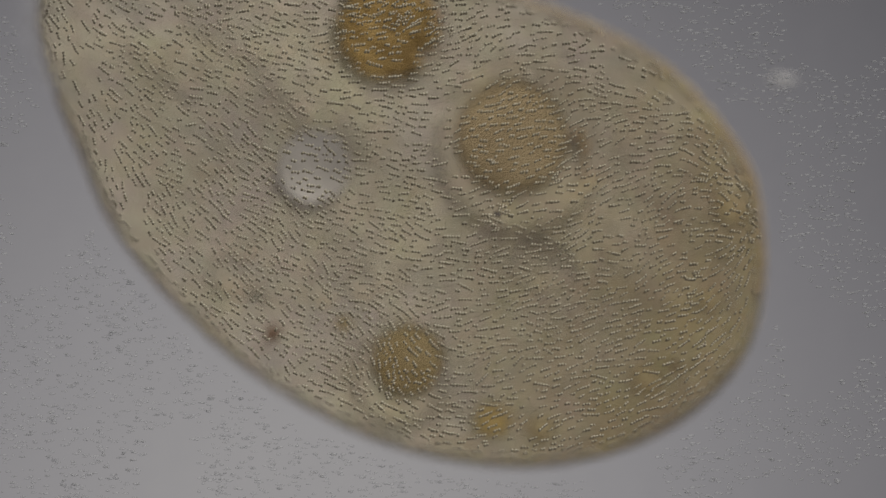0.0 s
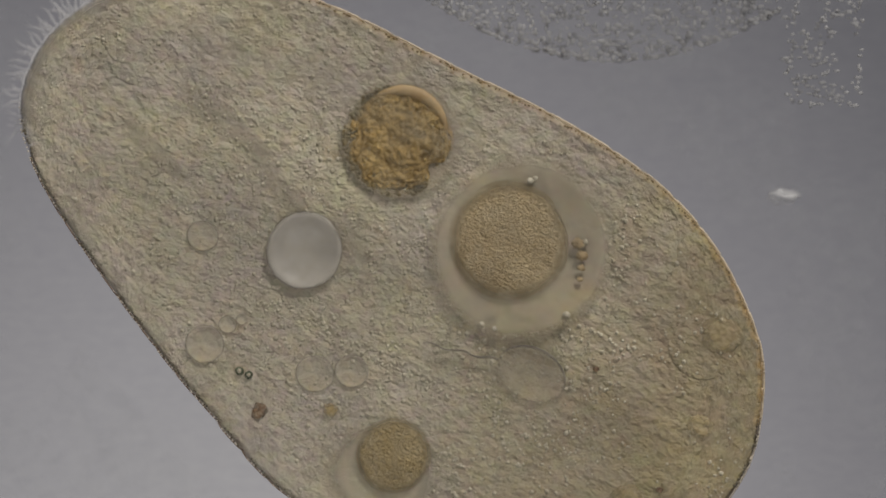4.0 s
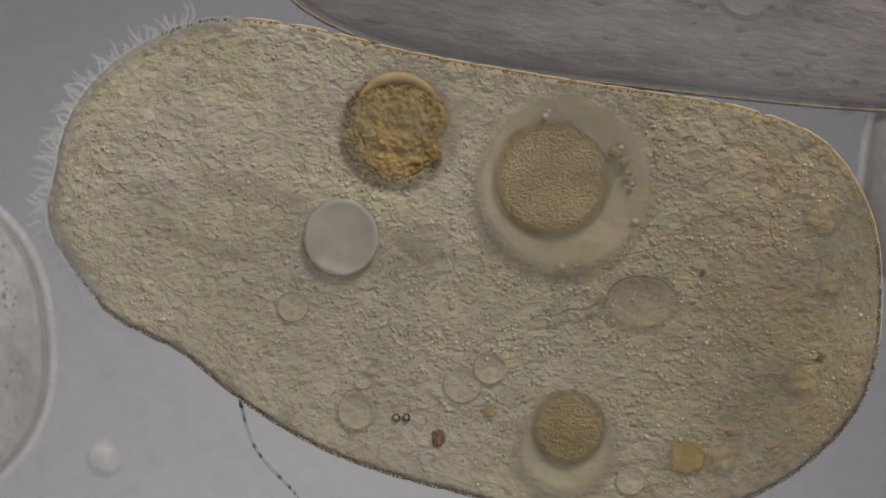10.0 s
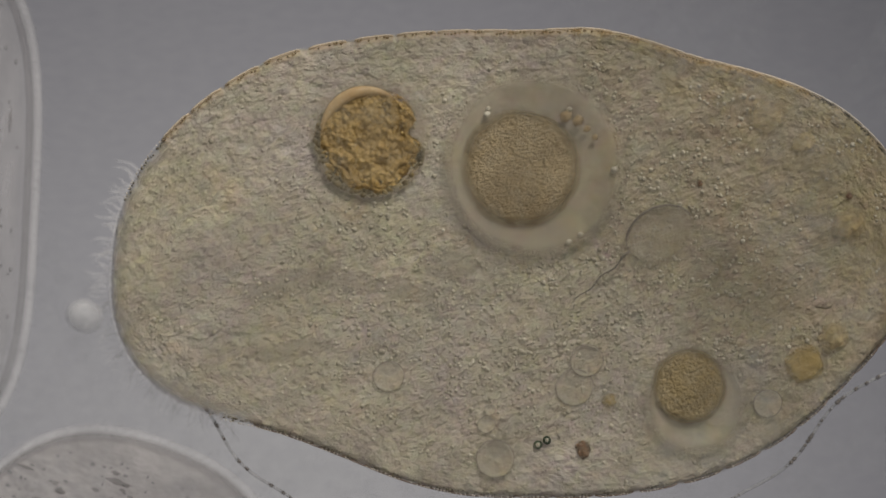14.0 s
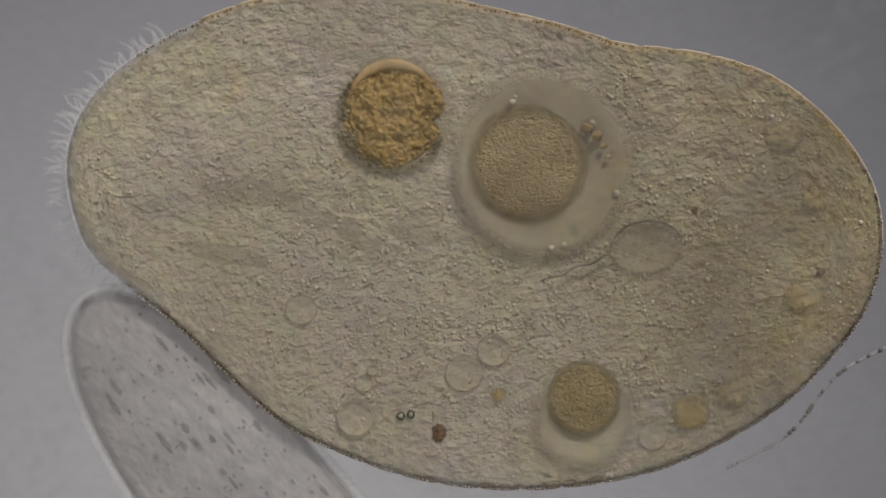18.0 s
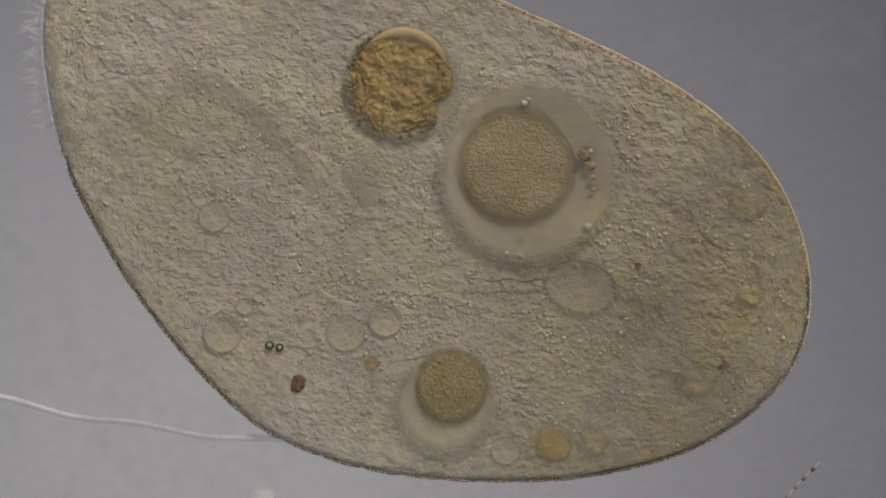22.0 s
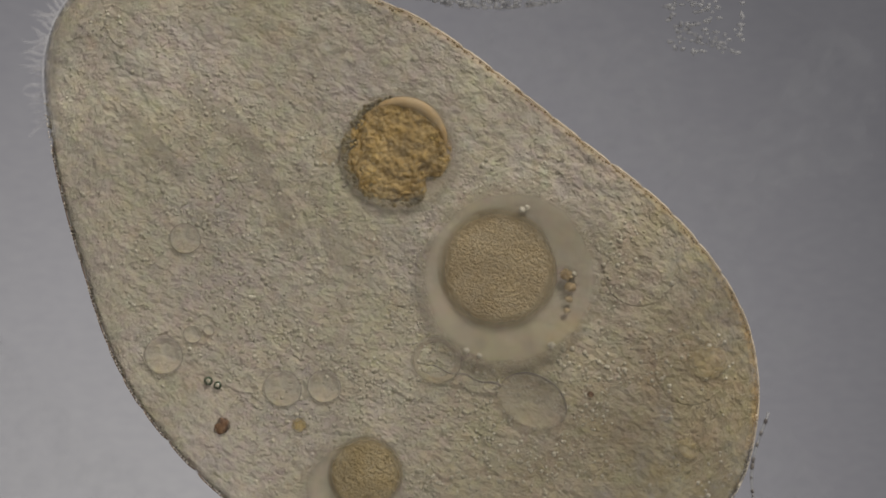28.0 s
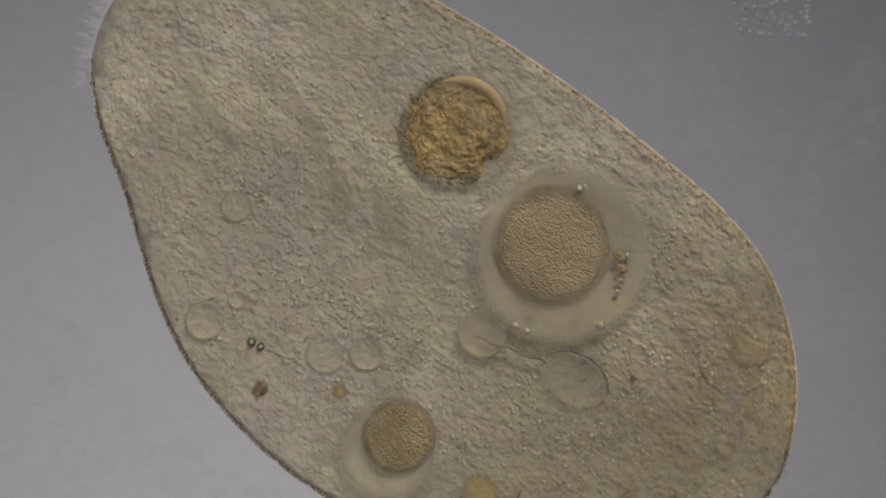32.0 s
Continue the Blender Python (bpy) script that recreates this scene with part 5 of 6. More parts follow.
# dark granules crowd the lower rim: the clump's shade, put into colour
for tone, count, label in ((ALGA, 150, "golden algal granules"), (ALGA_SHADE, 130, "granules darkened as shade on the clump's lower side")):
    cs, ss = [], []
    while len(cs) < count:
        a, q = rnd.uniform(-math.pi, math.pi), math.sqrt(rnd.random())
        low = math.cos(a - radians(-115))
        if tone is ALGA_SHADE and rnd.random() > (0.03 + 0.97 * max(0, (q - 0.72) / 0.28)) * (0.15 + 0.85 * max(0, low)):
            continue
        if tone is ALGA and rnd.random() > 0.25 + 0.75 * q:
            continue
        edge = 0.094 * (1 - 0.30 * math.exp(-((a - radians(-20)) / 0.20) ** 2))
        r = rnd.uniform(0.0018, 0.0040)
        cs.append((edge * q * math.cos(a), edge * q * math.sin(a), H + 0.004 + 0.010 * math.sqrt(max(0, 1 - q * q)) - r * 0.3))
        ss.append((r, r * rnd.uniform(0.8, 1.2), r))
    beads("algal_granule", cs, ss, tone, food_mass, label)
# more blackish granules paint the shaded outline
cs, ss = [], []
for _ in range(150):
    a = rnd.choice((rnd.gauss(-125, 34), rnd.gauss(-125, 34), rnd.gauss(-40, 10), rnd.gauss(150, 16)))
    q = rnd.uniform(0.93, 1.03)
    edge = 0.095 * (1 - 0.30 * math.exp(-((radians(a) - radians(-20)) / 0.20) ** 2))
    r = rnd.uniform(0.0035, 0.0065)
    cs.append((edge * q * math.cos(radians(a)), edge * q * math.sin(radians(a)), H + 0.007))
    ss.append((r, r * rnd.uniform(0.7, 1.0), r))
beads("crust_granule", cs, ss, ALGA_SHADE, food_mass, "granules painted blackish as the clump's shaded rim")
# bright amber arc painted on as the lit top edge
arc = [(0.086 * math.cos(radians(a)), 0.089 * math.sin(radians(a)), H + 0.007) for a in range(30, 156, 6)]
tube(arc, [0.003 + 0.009 * math.sin(math.pi * k / (len(arc) - 1)) for k in range(len(arc))], "membrane_fold", LIT_FOLD, food_mass, "amber membrane fold painted as the clump's lit top edge")

food_vacuole = part("food_vacuole", bowl(0.166, 0.019, 1.03), SAP, cell, "large round sap-filled food vacuole")
ball = part("food_ball", lump(0.112, 0.108, 0.006, 4.0, 0.03, 1.5, 6, (-0.022, 0.006, 0.009), ((44, 0.12, 0.62), (150, 0.03, 0.5)), 0.0022, 11.0), BALL, food_vacuole, "brown finely granular food ball")
for k, (gx, gy, gr) in enumerate(((0.088, 0.052, 0.012), (0.104, 0.036, 0.011), (0.112, 0.016, 0.010), (0.118, -0.004, 0.009), (0.099, 0.060, 0.008), (-0.036, 0.116, 0.008), (-0.030, 0.124, 0.006), (0.124, -0.070, 0.010), (-0.004, -0.150, 0.008), (0.020, -0.147, 0.007))):
    part("food_crumb", lump(gr * (1.05 if k < 2 else 0.7), gr * (0.85 if k < 2 else 0.6), gr * 0.45, 9.0 + k, 0.4, 2.8, 3, (gx, gy, 0.014)), CRUMB if k < 4 else GRANULE, food_vacuole, "small crumb of food")

clear_vacuole = part("contractile_vacuole", bowl(0.068, 0.016, 1.04), CLEAR, cell, "clear round water vacuole")
late_vacuole = part("contractile_vacuole", bowl(0.047, 0.015, 0.95), SAP, cell, "small clear round water vacuole")

small_vacuole = part("food_vacuole", bowl(0.098, 0.014), SAP_SOFT, cell, "small pale food vacuole")
part("food_ball", lump(0.068, 0.068, 0.008, 6.0, 0.03, 1.5, 6, (0.004, 0.034, 0.007), (), 0.0022, 7.0), BALL_SMALL, small_vacuole, "brown granular food ball")

orange_lump = part("orange_inclusion", lump(0.036, 0.034, 0.006, 7.0, 0.14, 2.2, 4, (0, 0, H)), ORANGE, cell, "soft orange-yellow inclusion")
brown_lump = part("brown_inclusion", lump(0.038, 0.034, 0.005, 8.0, 0.2, 2.5, 4, (0, 0, H)), TAN, cell, "rough brown inclusion")
dark_spot = part("dark_inclusion", lump(0.013, 0.017, 0.007, 3.0, 0.3, 2.0, 3, (0, 0, H)), UMBER, cell, "dark reddish-brown pigment spot")
droplets = part("oil_droplet", lump(0.0085, 0.0080, 0.008, 1.0, 0.02, 2.0, 3, (-0.009, 0, H)), OIL, cell, "pair of dark green oil droplets")
# a pale bead stands in for each droplet's bright highlight
part("core", lump(0.0042, 0.0040, 0.004, 1.0, 0.02, 2.0, 2, (-0.009, 0.0005, H + 0.006)), GRANULE, droplets, "pale bead painted in as the droplet's highlight")
second = part("oil_droplet", lump(0.0075, 0.0080, 0.008, 1.5, 0.02, 2.0, 3, (0.009, 0.001, H)), OIL, droplets, "dark green oil droplet")
part("core", lump(0.0036, 0.0038, 0.004, 1.0, 0.02, 2.0, 2, (0.009, 0.0015, H + 0.006)), GRANULE, second, "pale bead painted in as the droplet's highlight")
pale_vesicle = part("vesicle", bowl(0.036, 0.009), VESICLE, cell, "faint clear vesicle")

lens_vacuole = part("lens_vacuole", bowl(0.066, 0.010, 0.72), SAP_THIN, cell, "lens-shaped clear vacuole")
line = [(-0.195 + 0.0095 * k, -0.034 + 0.0022 * k + 0.003 * math.sin(k * 1.1), 0.012) for k in range(15)]
tube(line, [0.0008 + 0.0015 * k / 14 for k in range(15)], "gullet_fibre", FIBRE, lens_vacuole, "dark thin fibre")

arc = [(0.063 * math.cos(radians(a)), 0.046 * math.sin(radians(a)), 0.012) for a in range(-10, 184, 9)]
tube(arc, [0.0006 + 0.0016 * math.sin(math.pi * k / (len(arc) - 1)) for k in range(len(arc))], "lens_rim", FIBRE, lens_vacuole, "thin dark rim of the lens", 6)

for k, (vx, vy, vr, label) in enumerate(((-0.015, -0.200, 0.030, "ringed clear vesicle"), (-0.080, -0.235, 0.034, "faint clear vesicle"), (0.250, -0.385, 0.026, "faint clear vesicle"), (-0.355, -0.095, 0.028, "faint yellow vesicle"), (-0.268, -0.233, 0.016, "small bright vesicle"), (-0.246, -0.211, 0.010, "small bright vesicle"))):
    v = part("vesicle", bowl(vr * 1.06, vr * (0.26 if k in (0, 4, 5) else 0.12), 0.95), VESICLE, cell, label)
    FOLLOW.append((v, vx, vy, H + 0.0006 * k))
for ix, iy, ir, m, label in ((-0.020, -0.278, 0.015, ORANGE, "small orange-rimmed granule"), (0.545, -0.190, 0.034, TAN, "rusty orange patch"), (0.585, -0.150, 0.007, UMBER, "dark dot"), (0.40, -0.335, 0.030, TAN, "soft brown patch"), (0.60, -0.02, 0.024, TAN, "soft brown patch"), (0.390, -0.005, 0.006, UMBER, "dark dot"), (0.168, -0.012, 0.0065, FIBRE, "black dot")):
    v = part("inclusion", lump(ir, ir * 0.9, min(ir * 0.35, 0.0045), ix * 9, 0.25, 2.2, 3, (0, 0, 0)), m, cell, label)
    FOLLOW.append((v, ix, iy, 0.20 if label == "black dot" else H + 0.002))
for fx, fy, fl, fw, ft in ((-0.40, 0.125, 0.10, 0.016, -14), (-0.30, 0.075, 0.07, 0.013, -38), (-0.22, 0.02, 0.06, 0.012, -44), (-0.47, 0.02, 0.08, 0.011, -20), (-0.12, 0.02, 0.06, 0.014, -30)):
    bm = lump(fl, fw * 1.7, 0.0022, fx * 7, 0.15, 1.6, 4)
    bmesh.ops.rotate(bm, verts=bm.verts, cent=(0, 0, 0), matrix=Matrix.Rotation(radians(ft), 3, "Z"))
    FOLLOW.append((part("mouth_fold", bm, FOLD, cell, "pale soft fold of the mouth groove"), fx, fy, H))

# cilia of the mouth fringe, in tufts along the front end
TUFTS = []
for e in range(25, 37):
    for k in range(7):
        s = (k - 3) * 0.0085 + rnd.uniform(-0.003, 0.003)
        ln, lean = rnd.uniform(0.022, 0.050), rnd.uniform(-0.4, 0.1)
        pts = [(lean * ln * q * q + 0.004 * math.sin(q * 5 + k), ln * q - 0.004, -0.012 * q) for q in (0, 0.2, 0.4, 0.6, 0.8, 1.0)]
        hair = tube(pts, [0.0034, 0.0032, 0.0028, 0.0022, 0.0015, 0.0006], "membranelle", FRINGE, EDGES[e], "pale beating membranelle", 6)
        TUFTS.append((hair, s, rnd.uniform(0, 6.28)))


# ---- other ciliates that swim past ----
def swimmer(length, width, thick, seed, material, label, front=0.75, specks=16, vacuole=True, streaks=0):
    r = random.Random(seed)
    top = new("swimming_ciliate")
    tagged(top, label=label, category="microbe", group="passing ciliates")
    n, m = 40, 24
    verts, faces = [(-length / 2, 0, thick)], []

    def half(s):
        blunt = (1 - abs(2 * s - 1) ** (3.8 if length > 2 * width else 2.5)) ** 0.5
        return width / 2 * blunt * (1 - (1 - front) * s)

    for i in range(1, n):
        s = 0.5 - 0.5 * math.cos(math.pi * i / n)
        w = half(s)
        for j in range(m):
            a = j * math.tau / m
            verts.append(((s - 0.5) * length, w * math.cos(a), thick + thick * 0.92 * (w * 2 / width) * math.sin(a)))
    verts.append((length / 2, 0, thick))
    faces += [(0, 1 + (j + 1) % m, 1 + j) for j in range(m)]
    for i in range(n - 2):
        o = 1 + i * m
        faces += [(o + j, o + (j + 1) % m, o + m + (j + 1) % m, o + m + j) for j in range(m)]
    o = 1 + (n - 2) * m
    faces += [(o + j, o + (j + 1) % m, len(verts) - 1) for j in range(m)]
    mesh("body", verts, faces, material, top)
    loop = [0.5 - 0.5 * math.cos(math.pi * i / 30) for i in range(31)]
    # tubes paint the bright halo, its dark inner fringe and the shaded lower edge
    for side in (1, -1):
        line = [((s - 0.5) * length, side * half(s) * 1.004, thick * 1.2) for s in loop]
        shade_side = material is SMOKE and side < 0
        tube(line, [0.0035 if shade_side else 0.0095] * len(line), "pellicle", EDGE_SHADE if shade_side else HALO, top, "thin skin painted dark as a shaded edge" if shade_side else "skin with a bright halo painted on", 8)
        tube([(x * 0.985, y - side * 0.014, z + 0.004) for x, y, z in line], [0.006] * len(line), "inner_skin", HALO_DARK, top, "dark inner fringe of the painted halo", 8)
    for _ in range(streaks):
        s, q = r.uniform(0.10, 0.9), r.uniform(-0.8, 0.8)
        w = half(s)
        z = thick + thick * 0.9 * (w * 2 / width) * math.sqrt(1 - q * q)
        a = r.uniform(0.010, 0.030)
        part("dark_streak", lump(a, r.uniform(0.0035, 0.0075), 0.004, r.random() * 9, 0.35, 2.0, 3, ((s - 0.5) * length, q * w, z - 0.002)), SPECK, top, "dark blurred streak")
    for _ in range(specks):
        s, q = r.uniform(0.12, 0.9), r.uniform(-0.75, 0.75)
        w = half(s)
        z = thick + thick * 0.9 * (w * 2 / width) * math.sqrt(1 - q * q)
        a = r.uniform(0.003, 0.010)
        part("food_granule", lump(a * 1.6, a * r.uniform(0.6, 1.0), 0.005, r.random() * 9, 0.3, 2.0, 3, ((s - 0.5) * length, q * w, z - 0.003)), SPECK, top, "dark food granule")
    if material is not SMOKE:
        cs = []
        for _ in range(240):
            s, q = r.uniform(0.06, 0.94), r.uniform(-0.85, 0.85)
            w = half(s)
            cs.append(((s - 0.5) * length, q * w, thick + thick * 0.92 * (w * 2 / width) * math.sqrt(1 - q * q)))
        beads("granule", cs, [(r.uniform(0.002, 0.006), r.uniform(0.002, 0.004), 0.003) for _ in cs], BACTERIA, top, "fine pale granules under the skin")
    if vacuole:
        v = part("vacuole", dish(width * 0.13, 0.004, 0.001), WATERY, top, "clear round vacuole")
        v.location = (length * 0.08, width * 0.05, thick * 1.86)
    strands = []
    vv, ff = [], []
    for i in range(int(length / 0.016)):
        s = (i + 0.5) / int(length / 0.016)
        for side in (-1, 1):
            w = half(s)
            x0, y0, ln = (s - 0.5) * length, side * w, r.uniform(0.018, 0.03)
            a = r.uniform(-0.9, -0.2)
            k = len(vv)
            tip = (x0 + a * ln, y0 + side * ln, thick)
            vv += [(x0 - 0.0016, y0, thick), (x0 + 0.0016, y0, thick), (x0, y0 - side * 0.001, thick + 0.003), tip]
            ff += [(k, k + 1, k + 3), (k + 1, k + 2, k + 3), (k + 2, k, k + 3)]
    mesh("cilia", vv, ff, FRINGE, top, "short pale cilia", "stuff")
    return top


swim_a = swimmer(1.15, 0.42, 0.032, 1, PALE, "pale translucent ciliate gliding past", 0.8, streaks=10)
swim_b = swimmer(0.60, 0.56, 0.032, 2, PALE, "round pale ciliate full of fine granules", 1.0, 60, True, streaks=30)
swim_c = swimmer(1.50, 0.40, 0.045, 3, SMOKE, "long smoky-grey ciliate with dark specks", 0.8, 34, streaks=24)
swim_d = swimmer(0.52, 0.34, 0.032, 4, SMOKE, "short dark-grey ciliate with specks", 0.9, 24, streaks=12)
swim_e = swimmer(0.42, 0.38, 0.032, 5, PALE, "small pale round ciliate", 1.0, 10, streaks=10)
swim_f = swimmer(0.95, 0.46, 0.032, 6, MIST, "broad grey ciliate with few specks", 0.9, 20, streaks=14)
swim_g = swimmer(1.30, 0.36, 0.032, 7, PALE, "long pale pinkish-grey ciliate with streaks", 0.85, 30, streaks=44)
swim_h = swimmer(1.30, 0.36, 0.032, 8, PALE, "long pale ciliate with a shaded front end", 0.85, 24, streaks=40)
swim_i = swimmer(1.00, 0.40, 0.032, 9, PALE, "pale ciliate with dark specks and a clear vacuole", 0.8, 20, streaks=60)
swim_j = swimmer(0.56, 0.32, 0.032, 10, MIST, "small grey oval ciliate", 0.9, 14, streaks=8)


# ---- bits in the water ----
def strand_of_beads(length, seed, label):
    r = random.Random(seed)
    top = new("bead_filament")
    tagged(top, label=label, category="filament")
    n = 24
    pts = [((k / (n - 1) - 0.5) * length, 0.012 * math.sin(k * 0.35 + seed), 0.05) for k in range(n)]
    tube(pts, [0.0028] * n, "thread", BACTERIA, top, "thin pale thread", 6)
    for k in range(28):
        q = r.random()
        x = (q - 0.5) * length
        y = 0.012 * math.sin(q * (n - 1) * 0.35 + seed)
        a = r.uniform(0.0015, 0.0040)
        part("bead", lump(a * 1.3, a, a, k, 0.2, 2.0, 2, (x, y, 0.051)), FIBRE, top, "dark bead")
    return top


chain_one = strand_of_beads(0.34, 1, "dark beaded filament trailing from the cell")
def thread(length, bow, label):
    n = 30
    pts = [((k / (n - 1) - 0.5) * length, bow * (1 - (2 * k / (n - 1) - 1) ** 2) + 0.004 * math.sin(k * 0.5), 0.045) for k in range(n)]
    return tagged(tube(pts, [0.0062] * n, "thread", GHOST, None, label, 8), category="filament")


thread_one = thread(0.30, 0.035, "pale curved thread in the water")
thread_two = thread(0.56, -0.012, "long thin pale thread in the water")
chain_two = strand_of_beads(0.36, 2, "dark beaded filament curling beside the cell")

cyst = part("cyst", lump(0.036, 0.032, 0.026, 3.0, 0.04, 1.5, 4, (0, 0, 0.03)), GHOST, None, "small pale round cyst drifting in the water")
tagged(cyst, category="cyst")
flake = part("flake", lump(0.030, 0.016, 0.022, 5.0, 0.2, 2.0, 4, (0, 0, 0.022)), GHOST, None, "pale flake lying on the slide")
tagged(flake, category="flake")


def mat_of_bacteria(name, shape, count, seed, label):
    r = random.Random(seed)
    cs, ss = [], []
    while len(cs) < count:
        x, y, edge = shape(r)
        if edge is None:
            continue
        a = r.uniform(0.0026, 0.0046)
        cs.append((x, y, r.uniform(0.03, 0.062)))
        t = r.uniform(1.0, 2.2)
        ss.append((a * t, a, a) if r.random() < 0.75 else (a, a * t, a))
    ob = beads(name, cs, ss, BACTERIA, None, label, "stuff")
    return tagged(ob, category="bacteria")


def broad_mat(r):
    x, d = r.uniform(-0.12, 0.60), r.random() ** 1.6
    low = 0.332 + 0.11 * ((x - 0.30) / 0.33) ** 2
    return x, low + d * 0.42, low


def narrow_mat(r):
    x, y = r.uniform(0.606, 0.745), r.uniform(0.252, 0.80)
    return (x, y, 1) if noise.noise(Vector((x * 16, y * 16, 1))) > -0.25 else (x, y, None)


mat_of_bacteria("bacteria_mat", broad_mat, 2600, 1, "broad mat of grey rod bacteria with a curved edge")
mat_of_bacteria("bacteria_mat", narrow_mat, 560, 2, "narrow patch of scattered grey bacteria")


def glass_scatter(r):
    x, y = r.uniform(-1.1, 0.95), r.uniform(-0.85, 0.75)
    p = backs[0] @ Vector((x, y, 0))
    free = room(p.x, p.y, 0) < -0.015 and noise.noise(Vector((x * 5, y * 5, 2))) > -0.25 + 0.35 * max(0, x)
    return x, y, (1 if free else None)


r_glass = random.Random(3)
spots = []
while len(spots) < 14000:
    gx, gy, ok = glass_scatter(r_glass)
    if ok:
        spots.append((gx, gy, SKIN))
sizes = [(r_glass.uniform(0.002, 0.008), r_glass.uniform(0.0014, 0.0028), 0.003) for _ in spots]
tagged(beads("bacteria_film", spots, sizes, COVER, None, "thin film of pale bacteria under the cover glass"), category="bacteria")


# ---- what moves ----
def rows_of(raw):
    return [(r[0], at(*r[1:])) for r in raw]


def motions():
    walk(cell, rows_of(drift))
    for e, ob in enumerate(EDGES):
        p, way = ring[e], ring[(e + 1) % N_EDGE] - ring[e - 1]
        turn = np.unwrap(np.arctan2(way[:, 1], way[:, 0])) + math.pi
        walk(ob, [(t, pose(x, y, 0, 0, 0, math.degrees(a))) for t, (x, y), a in zip(times, p, turn)])
    for hair, s, beat in TUFTS:
        walk(hair, [(k * 0.5, pose(s, 0, 0.042, 0, 0, 16 * math.sin(beat + k * 2.2))) for k in range(65)])

    def follow(ob, x, y, z, sink=None):
        rows = []
        for k, t in enumerate(times):
            qx, qy, th = carried_to(x, y, k)
            rows.append((t, pose(qx, qy, z - (sink(t) if sink else 0), 0, 0, th)))
        walk(ob, rows)

    for ob, x, y, z in FOLLOW:
        follow(ob, x, y, z)
    for key, ob, z, dx, dy in (("mass", food_mass, 0, 0, 0), ("ball", food_vacuole, H + 0.004, 0.022, -0.006), ("ball2", small_vacuole, H + 0.003, -0.004, -0.034), ("spot", dark_spot, 0, 0, 0), ("pair", droplets, 0, 0, 0), ("spin", lens_vacuole, H + 0.004, 0, -0.018), ("rspot", brown_lump, 0, 0, 0), ("ball3", orange_lump, 0, 0, 0), ("cvac", pale_vesicle, H + 0.001, 0, 0)):
        hx, hy = inner[key][still]
        rows = []
        for k, t in enumerate(times):
            th = carried_to(hx, hy, k)[2]
            c, s = math.cos(radians(th)), math.sin(radians(th))
            x, y = inner[key][k]
            rows.append((t, pose(x + c * dx - s * dy, y + s * dx + c * dy, z, 0, 0, th)))
        walk(ob, rows)
    # the water vacuole collapses and sinks; a later one fills near the small food vacuole
    wet = in_cell(pulse)
    walk(clear_vacuole, [(t, pose(x, y, H + 0.004 - (0.055 if t > 10.2 else 0.0), 0, 0, 0)) for t, (x, y) in zip(times, wet)])
    follow(late_vacuole, 0.125, -0.075, H + 0.004, lambda t: 0.055 if t < 27 else 0.0)
    walk(swim_a, rows_of([(0, 119, -1701, 132.0), (2.6, 119, -1247, 132.0), (3.1, -165, -899, 132.0), (3.5, -690, -303, 132.0), (4.2, -1586, 690, 132.0), (6.3, -1586, 1143, 40.0), (7, -835, 522, 40.0), (7.5, -915, 452, 62.0), (7.8, -1286, 942, 40.0), (10, -2287, 1809, 40.0), (32, -3207, 2825, 40.0)]))
    walk(swim_b, rows_of([(0, -1727, -1394, 0.0), (5.5, -1085, -910, 0.0), (6.5, -705, -600, 20.0), (7, -665, -550, 30.0), (7.5, -655, -500, 40.0), (8, -765, -445, 60.0), (8.5, -895, -359, 75.0), (9, -975, -442, 85.0), (9.5, -1005, -360, 90.0), (10, -975, -304, 95.0), (10.5, -960, -310, 100.0), (11, -960, -339, 105.0), (12, -915, -581, 110.0), (13, -790, -743, 130.0), (13.5, -662, -779, 145.0), (14, -535, -807, 160.0), (14.5, -350, -796, 180.0), (16.5, 208, -1385, 220.0), (32, 809, -2697, 220.0)]))
    walk(swim_c, rows_of([(0, -3466, 1168, -20.0), (7.5, -2684, 1241, -20.0), (8.2, -1284, 791, -22.0), (8.5, -719, 596, -21.0), (9, -394, 347, -10.0), (9.5, -31, 365, -5.0), (10, 416, 326, -8.0), (10.5, 866, 315, -6.0), (11, 1621, 431, -5.0), (32, 2813, 916, -5.0)]))
    walk(swim_d, rows_of([(0, 1862, -983, 90.0), (7.5, 1518, -560, 90.0), (8.1, 1067, -410, 90.0), (8.5, 807, -390, 100.0), (9, 892, -422, 95.0), (9.5, 882, -160, 90.0), (10, 907, 6, 85.0), (10.5, 877, 85, 80.0), (11, 1173, 282, 70.0), (32, 2114, 917, 70.0)]))
    walk(swim_e, rows_of([(0, 1555, -1701, 0.0), (9.5, 1218, -1071, 0.0), (10.5, 777, -646, 20.0), (11, 982, -730, 40.0), (12, 927, -681, 50.0), (13, 892, -593, 70.0), (14, 1097, -615, 90.0), (32, 2114, -1191, 90.0)]))
    walk(swim_f, rows_of([(0, -1112, 1888, 0.0), (11.5, -672, 1177, 0.0), (12.2, -602, 518, 0.0), (12.5, -567, 359, -2.0), (13, -550, 343, 4.0), (13.25, -666, 175, 45.0), (13.5, -743, -38, 82.0), (14, -895, -104, 86.0), (14.5, -1378, -180, 88.0), (32, -3207, -589, 88.0)]))
    walk(swim_g, rows_of([(0, 1657, -2727, 135.0), (14.5, 1276, -2363, 135.0), (15.8, 296, -1377, 135.0), (16.5, -353, -739, 134.0), (17, -525, -534, 138.0), (17.3, -1181, 108, 138.0), (18, -2371, 1101, 138.0), (32, -3709, 2122, 138.0)]))
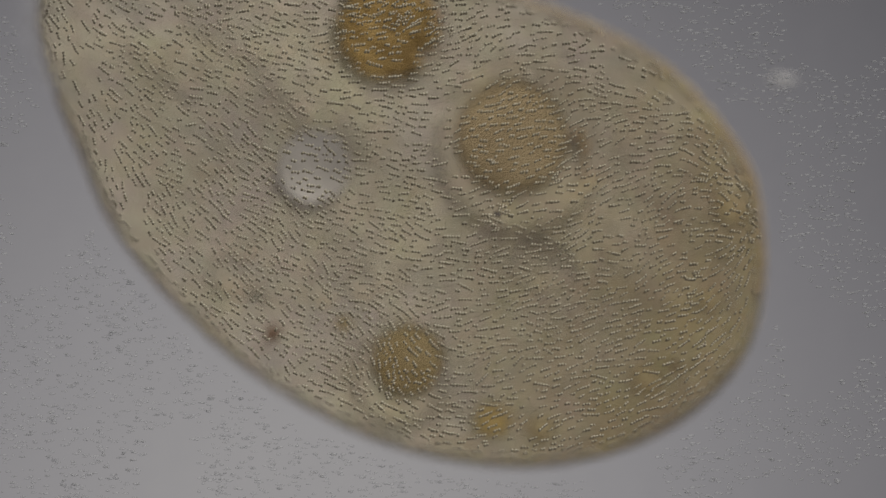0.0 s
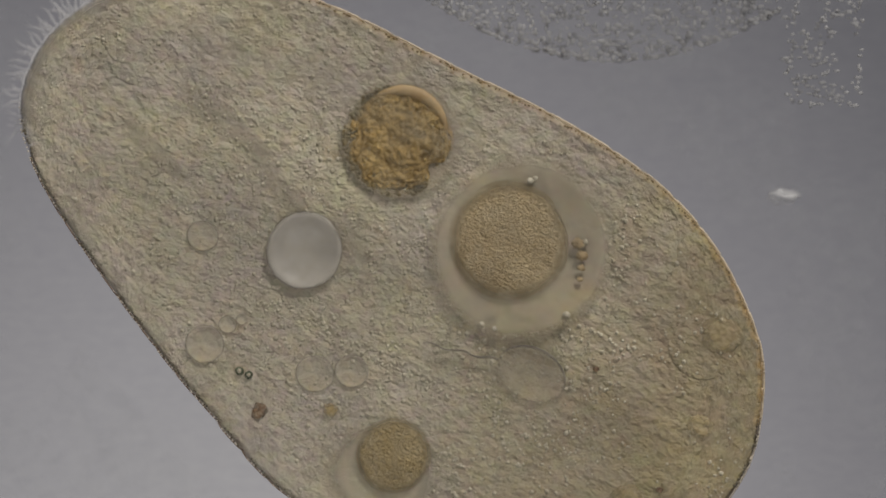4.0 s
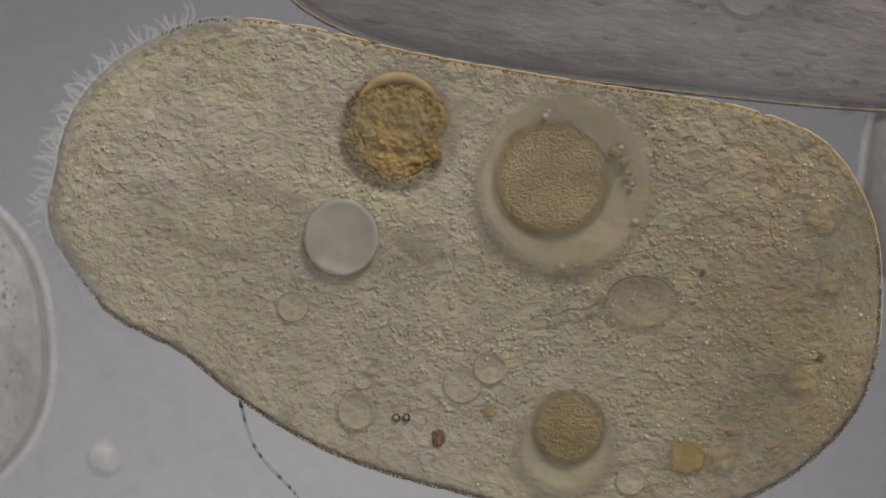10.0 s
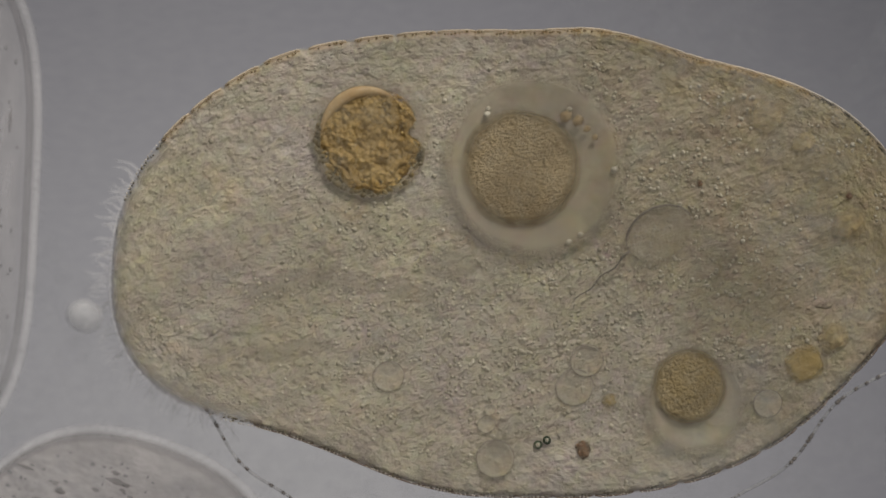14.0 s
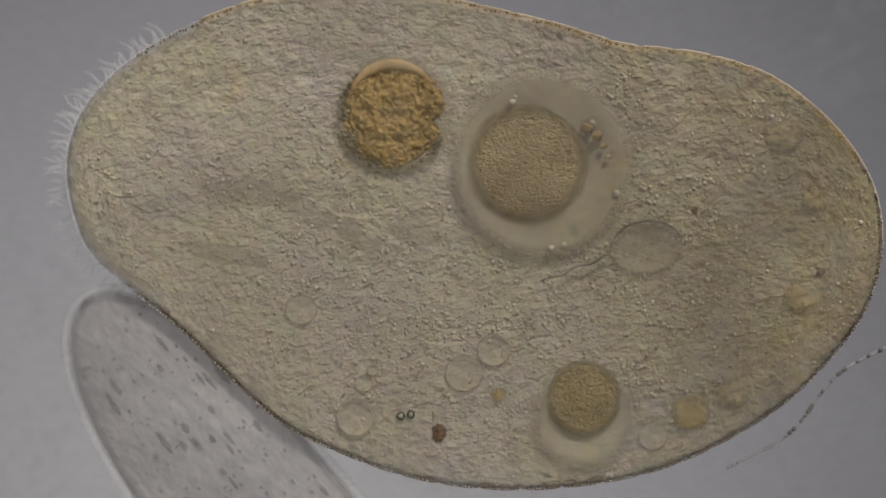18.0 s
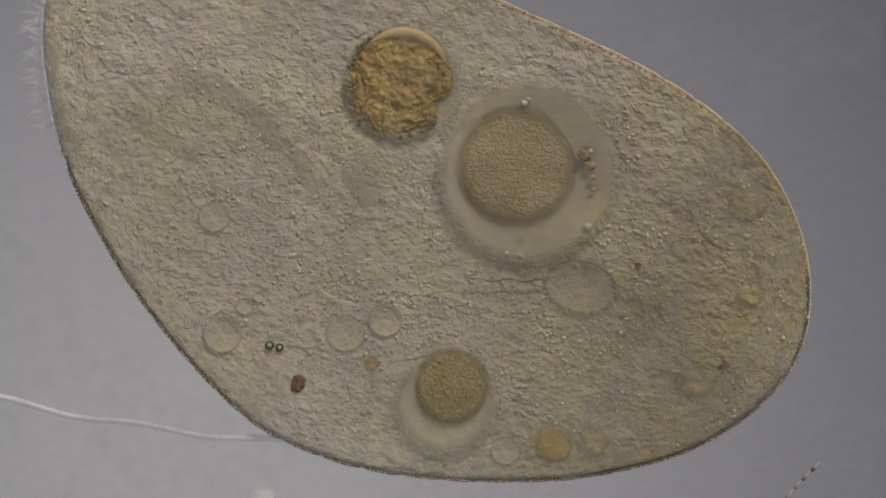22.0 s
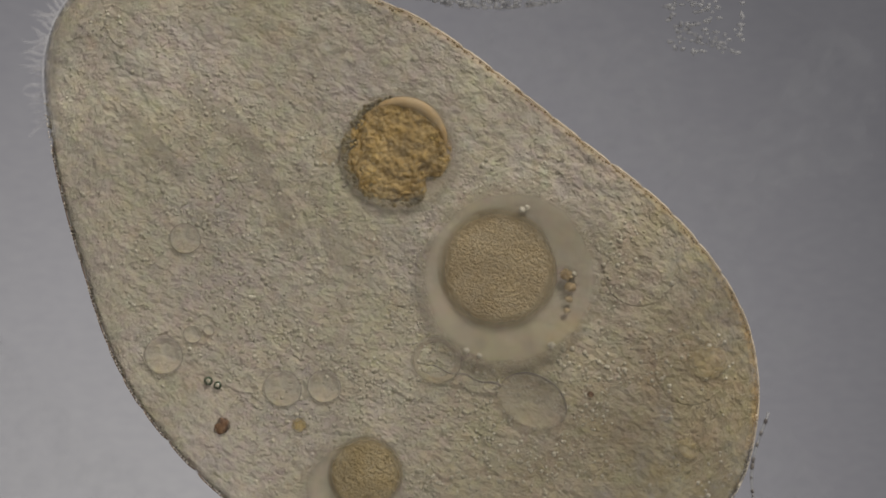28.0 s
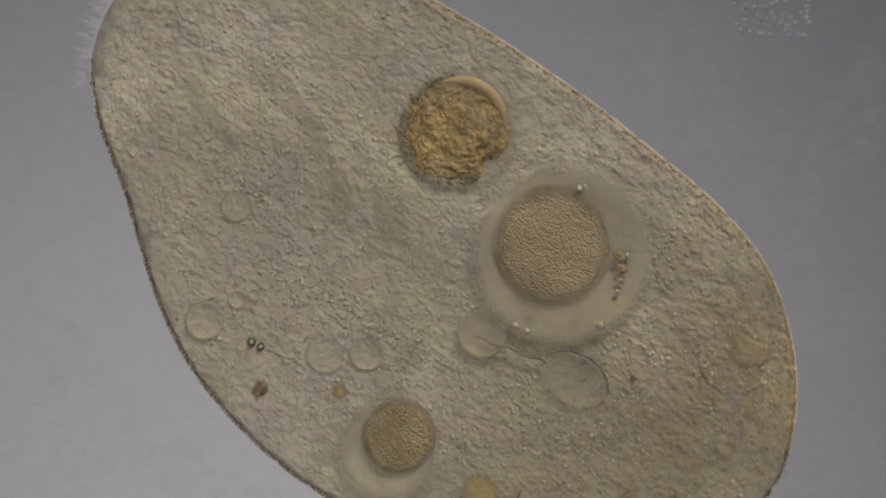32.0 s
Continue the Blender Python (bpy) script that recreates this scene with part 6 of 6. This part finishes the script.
    walk(swim_h, rows_of([(0, 1657, -3034, 128.0), (15, 1284, -2469, 128.0), (17, 466, -1491, 126.0), (17.5, 154, -1036, 126.0), (18, -123, -841, 128.0), (18.5, -535, -507, 136.0), (18.9, -1454, 340, 136.0), (20, -2838, 1478, 136.0), (32, -3709, 2122, 136.0)]))
    walk(swim_i, rows_of([(0, -2650, -2009, 60.0), (20, -2237, -1726, 60.0), (22, -1203, -998, 65.0), (22.5, -533, -544, 78.0), (23, -545, -680, 45.0), (23.25, -454, -729, 8.0), (23.5, -253, -687, -22.0), (24, 395, -858, -3.0), (24.5, 923, -797, 24.0), (25, 1725, -465, 26.0), (32, 2917, 114, 26.0)]))
    walk(swim_j, rows_of([(0, 1862, -163, 110.0), (28, 1725, -107, 110.0), (29.3, 1284, -181, 110.0), (29.6, 938, -211, 112.0), (29.8, 1002, -289, 114.0), (30.2, 1310, -424, 114.0), (31, 1109, -831, 120.0), (31.4, 938, -664, 120.0), (31.8, 1109, -808, 120.0), (32, 1210, -870, 120.0)]))
    walk(chain_one, rows_of([(0, -189, -1292, -60.0), (9, -245, -743, -60.0), (9.5, -285, -651, -60.0), (10, -315, -495, -60.0), (10.5, -340, -456, -60.0), (11, -385, -425, -62.0), (11.5, -403, -436, -68.0), (12, -393, -451, -67.0), (12.5, -438, -472, -66.0), (13, -462, -499, -67.0), (13.5, -418, -560, -70.0), (14, -290, -577, -46.0), (14.5, -206, -611, -40.0), (16.5, 7, -985, -20.0), (32, 207, -2098, -20.0)]))
    walk(chain_two, rows_of([(0, 1146, -1087, 50.0), (11, 923, -520, 50.0), (12, 783, -471, 50.0), (13, 753, -433, 45.0), (14, 698, -530, 42.0), (14.5, 716, -531, 42.0), (16.5, 810, -504, 45.0), (17, 838, -480, 45.0), (18, 764, -526, 40.0), (19, 791, -543, 38.0), (19.5, 749, -564, 42.0), (20, 657, -630, 48.0), (20.5, 726, -581, 45.0), (21, 639, -657, 58.0), (21.5, 682, -693, 60.0), (22, 761, -809, 60.0), (23, 1169, -710, 60.0), (24, 953, -530, 60.0), (24.5, 1014, -497, 60.0), (25, 925, -541, 58.0), (25.5, 916, -426, 62.0), (26, 815, -397, 80.0), (26.5, 800, -401, 82.0), (28.5, 753, -655, 84.0), (30, 811, -924, 84.0), (32, 910, -1092, 84.0)]))
    walk(cyst, rows_of([(0, -745, -1038, 0.0), (3.5, -708, -616, 0.0), (5.5, -676, -377, 0.0), (6, -652, -391, 20.0), (6.5, -909, -461, 40.0), (8.5, -989, -492, 60.0), (9.5, -617, -510, 90.0), (10, -603, -508, 100.0), (10.5, -590, -502, 110.0), (11, -586, -505, 115.0), (11.5, -542, -527, 130.0), (12, -668, -251, 140.0), (13, -904, -162, 150.0), (14, -587, -315, 160.0), (14.5, -569, -431, 170.0), (16.5, -847, -485, 180.0), (18.5, -724, -498, 190.0), (19, -595, -519, 200.0), (19.5, -466, -600, 220.0), (20, -469, -606, 230.0), (20.5, -377, -674, 250.0), (21, -290, -798, 270.0), (22.5, -74, -685, 290.0), (23, -55, -661, 300.0), (24, -60, -731, 320.0), (24.5, -47, -700, 330.0), (25, -18, -768, 340.0), (32, 5, -1296, 340.0)]))
    walk(flake, rows_of([(0, 616, 101, 0.0), (0.5, 616, 99, 0.0), (1, 617, 96, 0.0), (1.5, 619, 93, 0.0), (3, 605, 91, 0.0), (6, 605, 91, 0.0), (8.5, 608, 93, 0.0), (9, 615, 92, 2.0), (9.5, 655, 91, 6.0), (10, 721, 118, 10.0), (10.5, 862, 167, 20.0), (12, 1143, 212, 30.0), (32, 1923, 620, 40.0)]))
    walk(thread_one, rows_of([(0, 119, -1293, 25.0), (9.5, 16, -772, 25.0), (10.5, -134, -566, 22.0), (11, -170, -565, 24.0), (11.5, -197, -558, 25.0), (12, -220, -560, 26.0), (12.5, -197, -588, 24.0), (13, -175, -616, 24.0), (13.5, -92, -710, 20.0), (32, 509, -1898, 20.0)]))
    walk(thread_two, rows_of([(0, -2347, -471, -5.0), (18, -1573, -522, -5.0), (20, -968, -545, -5.0), (20.5, -648, -586, -5.0), (21, -349, -612, -4.0), (21.5, -406, -605, -7.0), (22, -368, -576, -9.0), (22.5, -846, -715, -12.0), (32, -2711, -1193, -12.0)]))


motions()
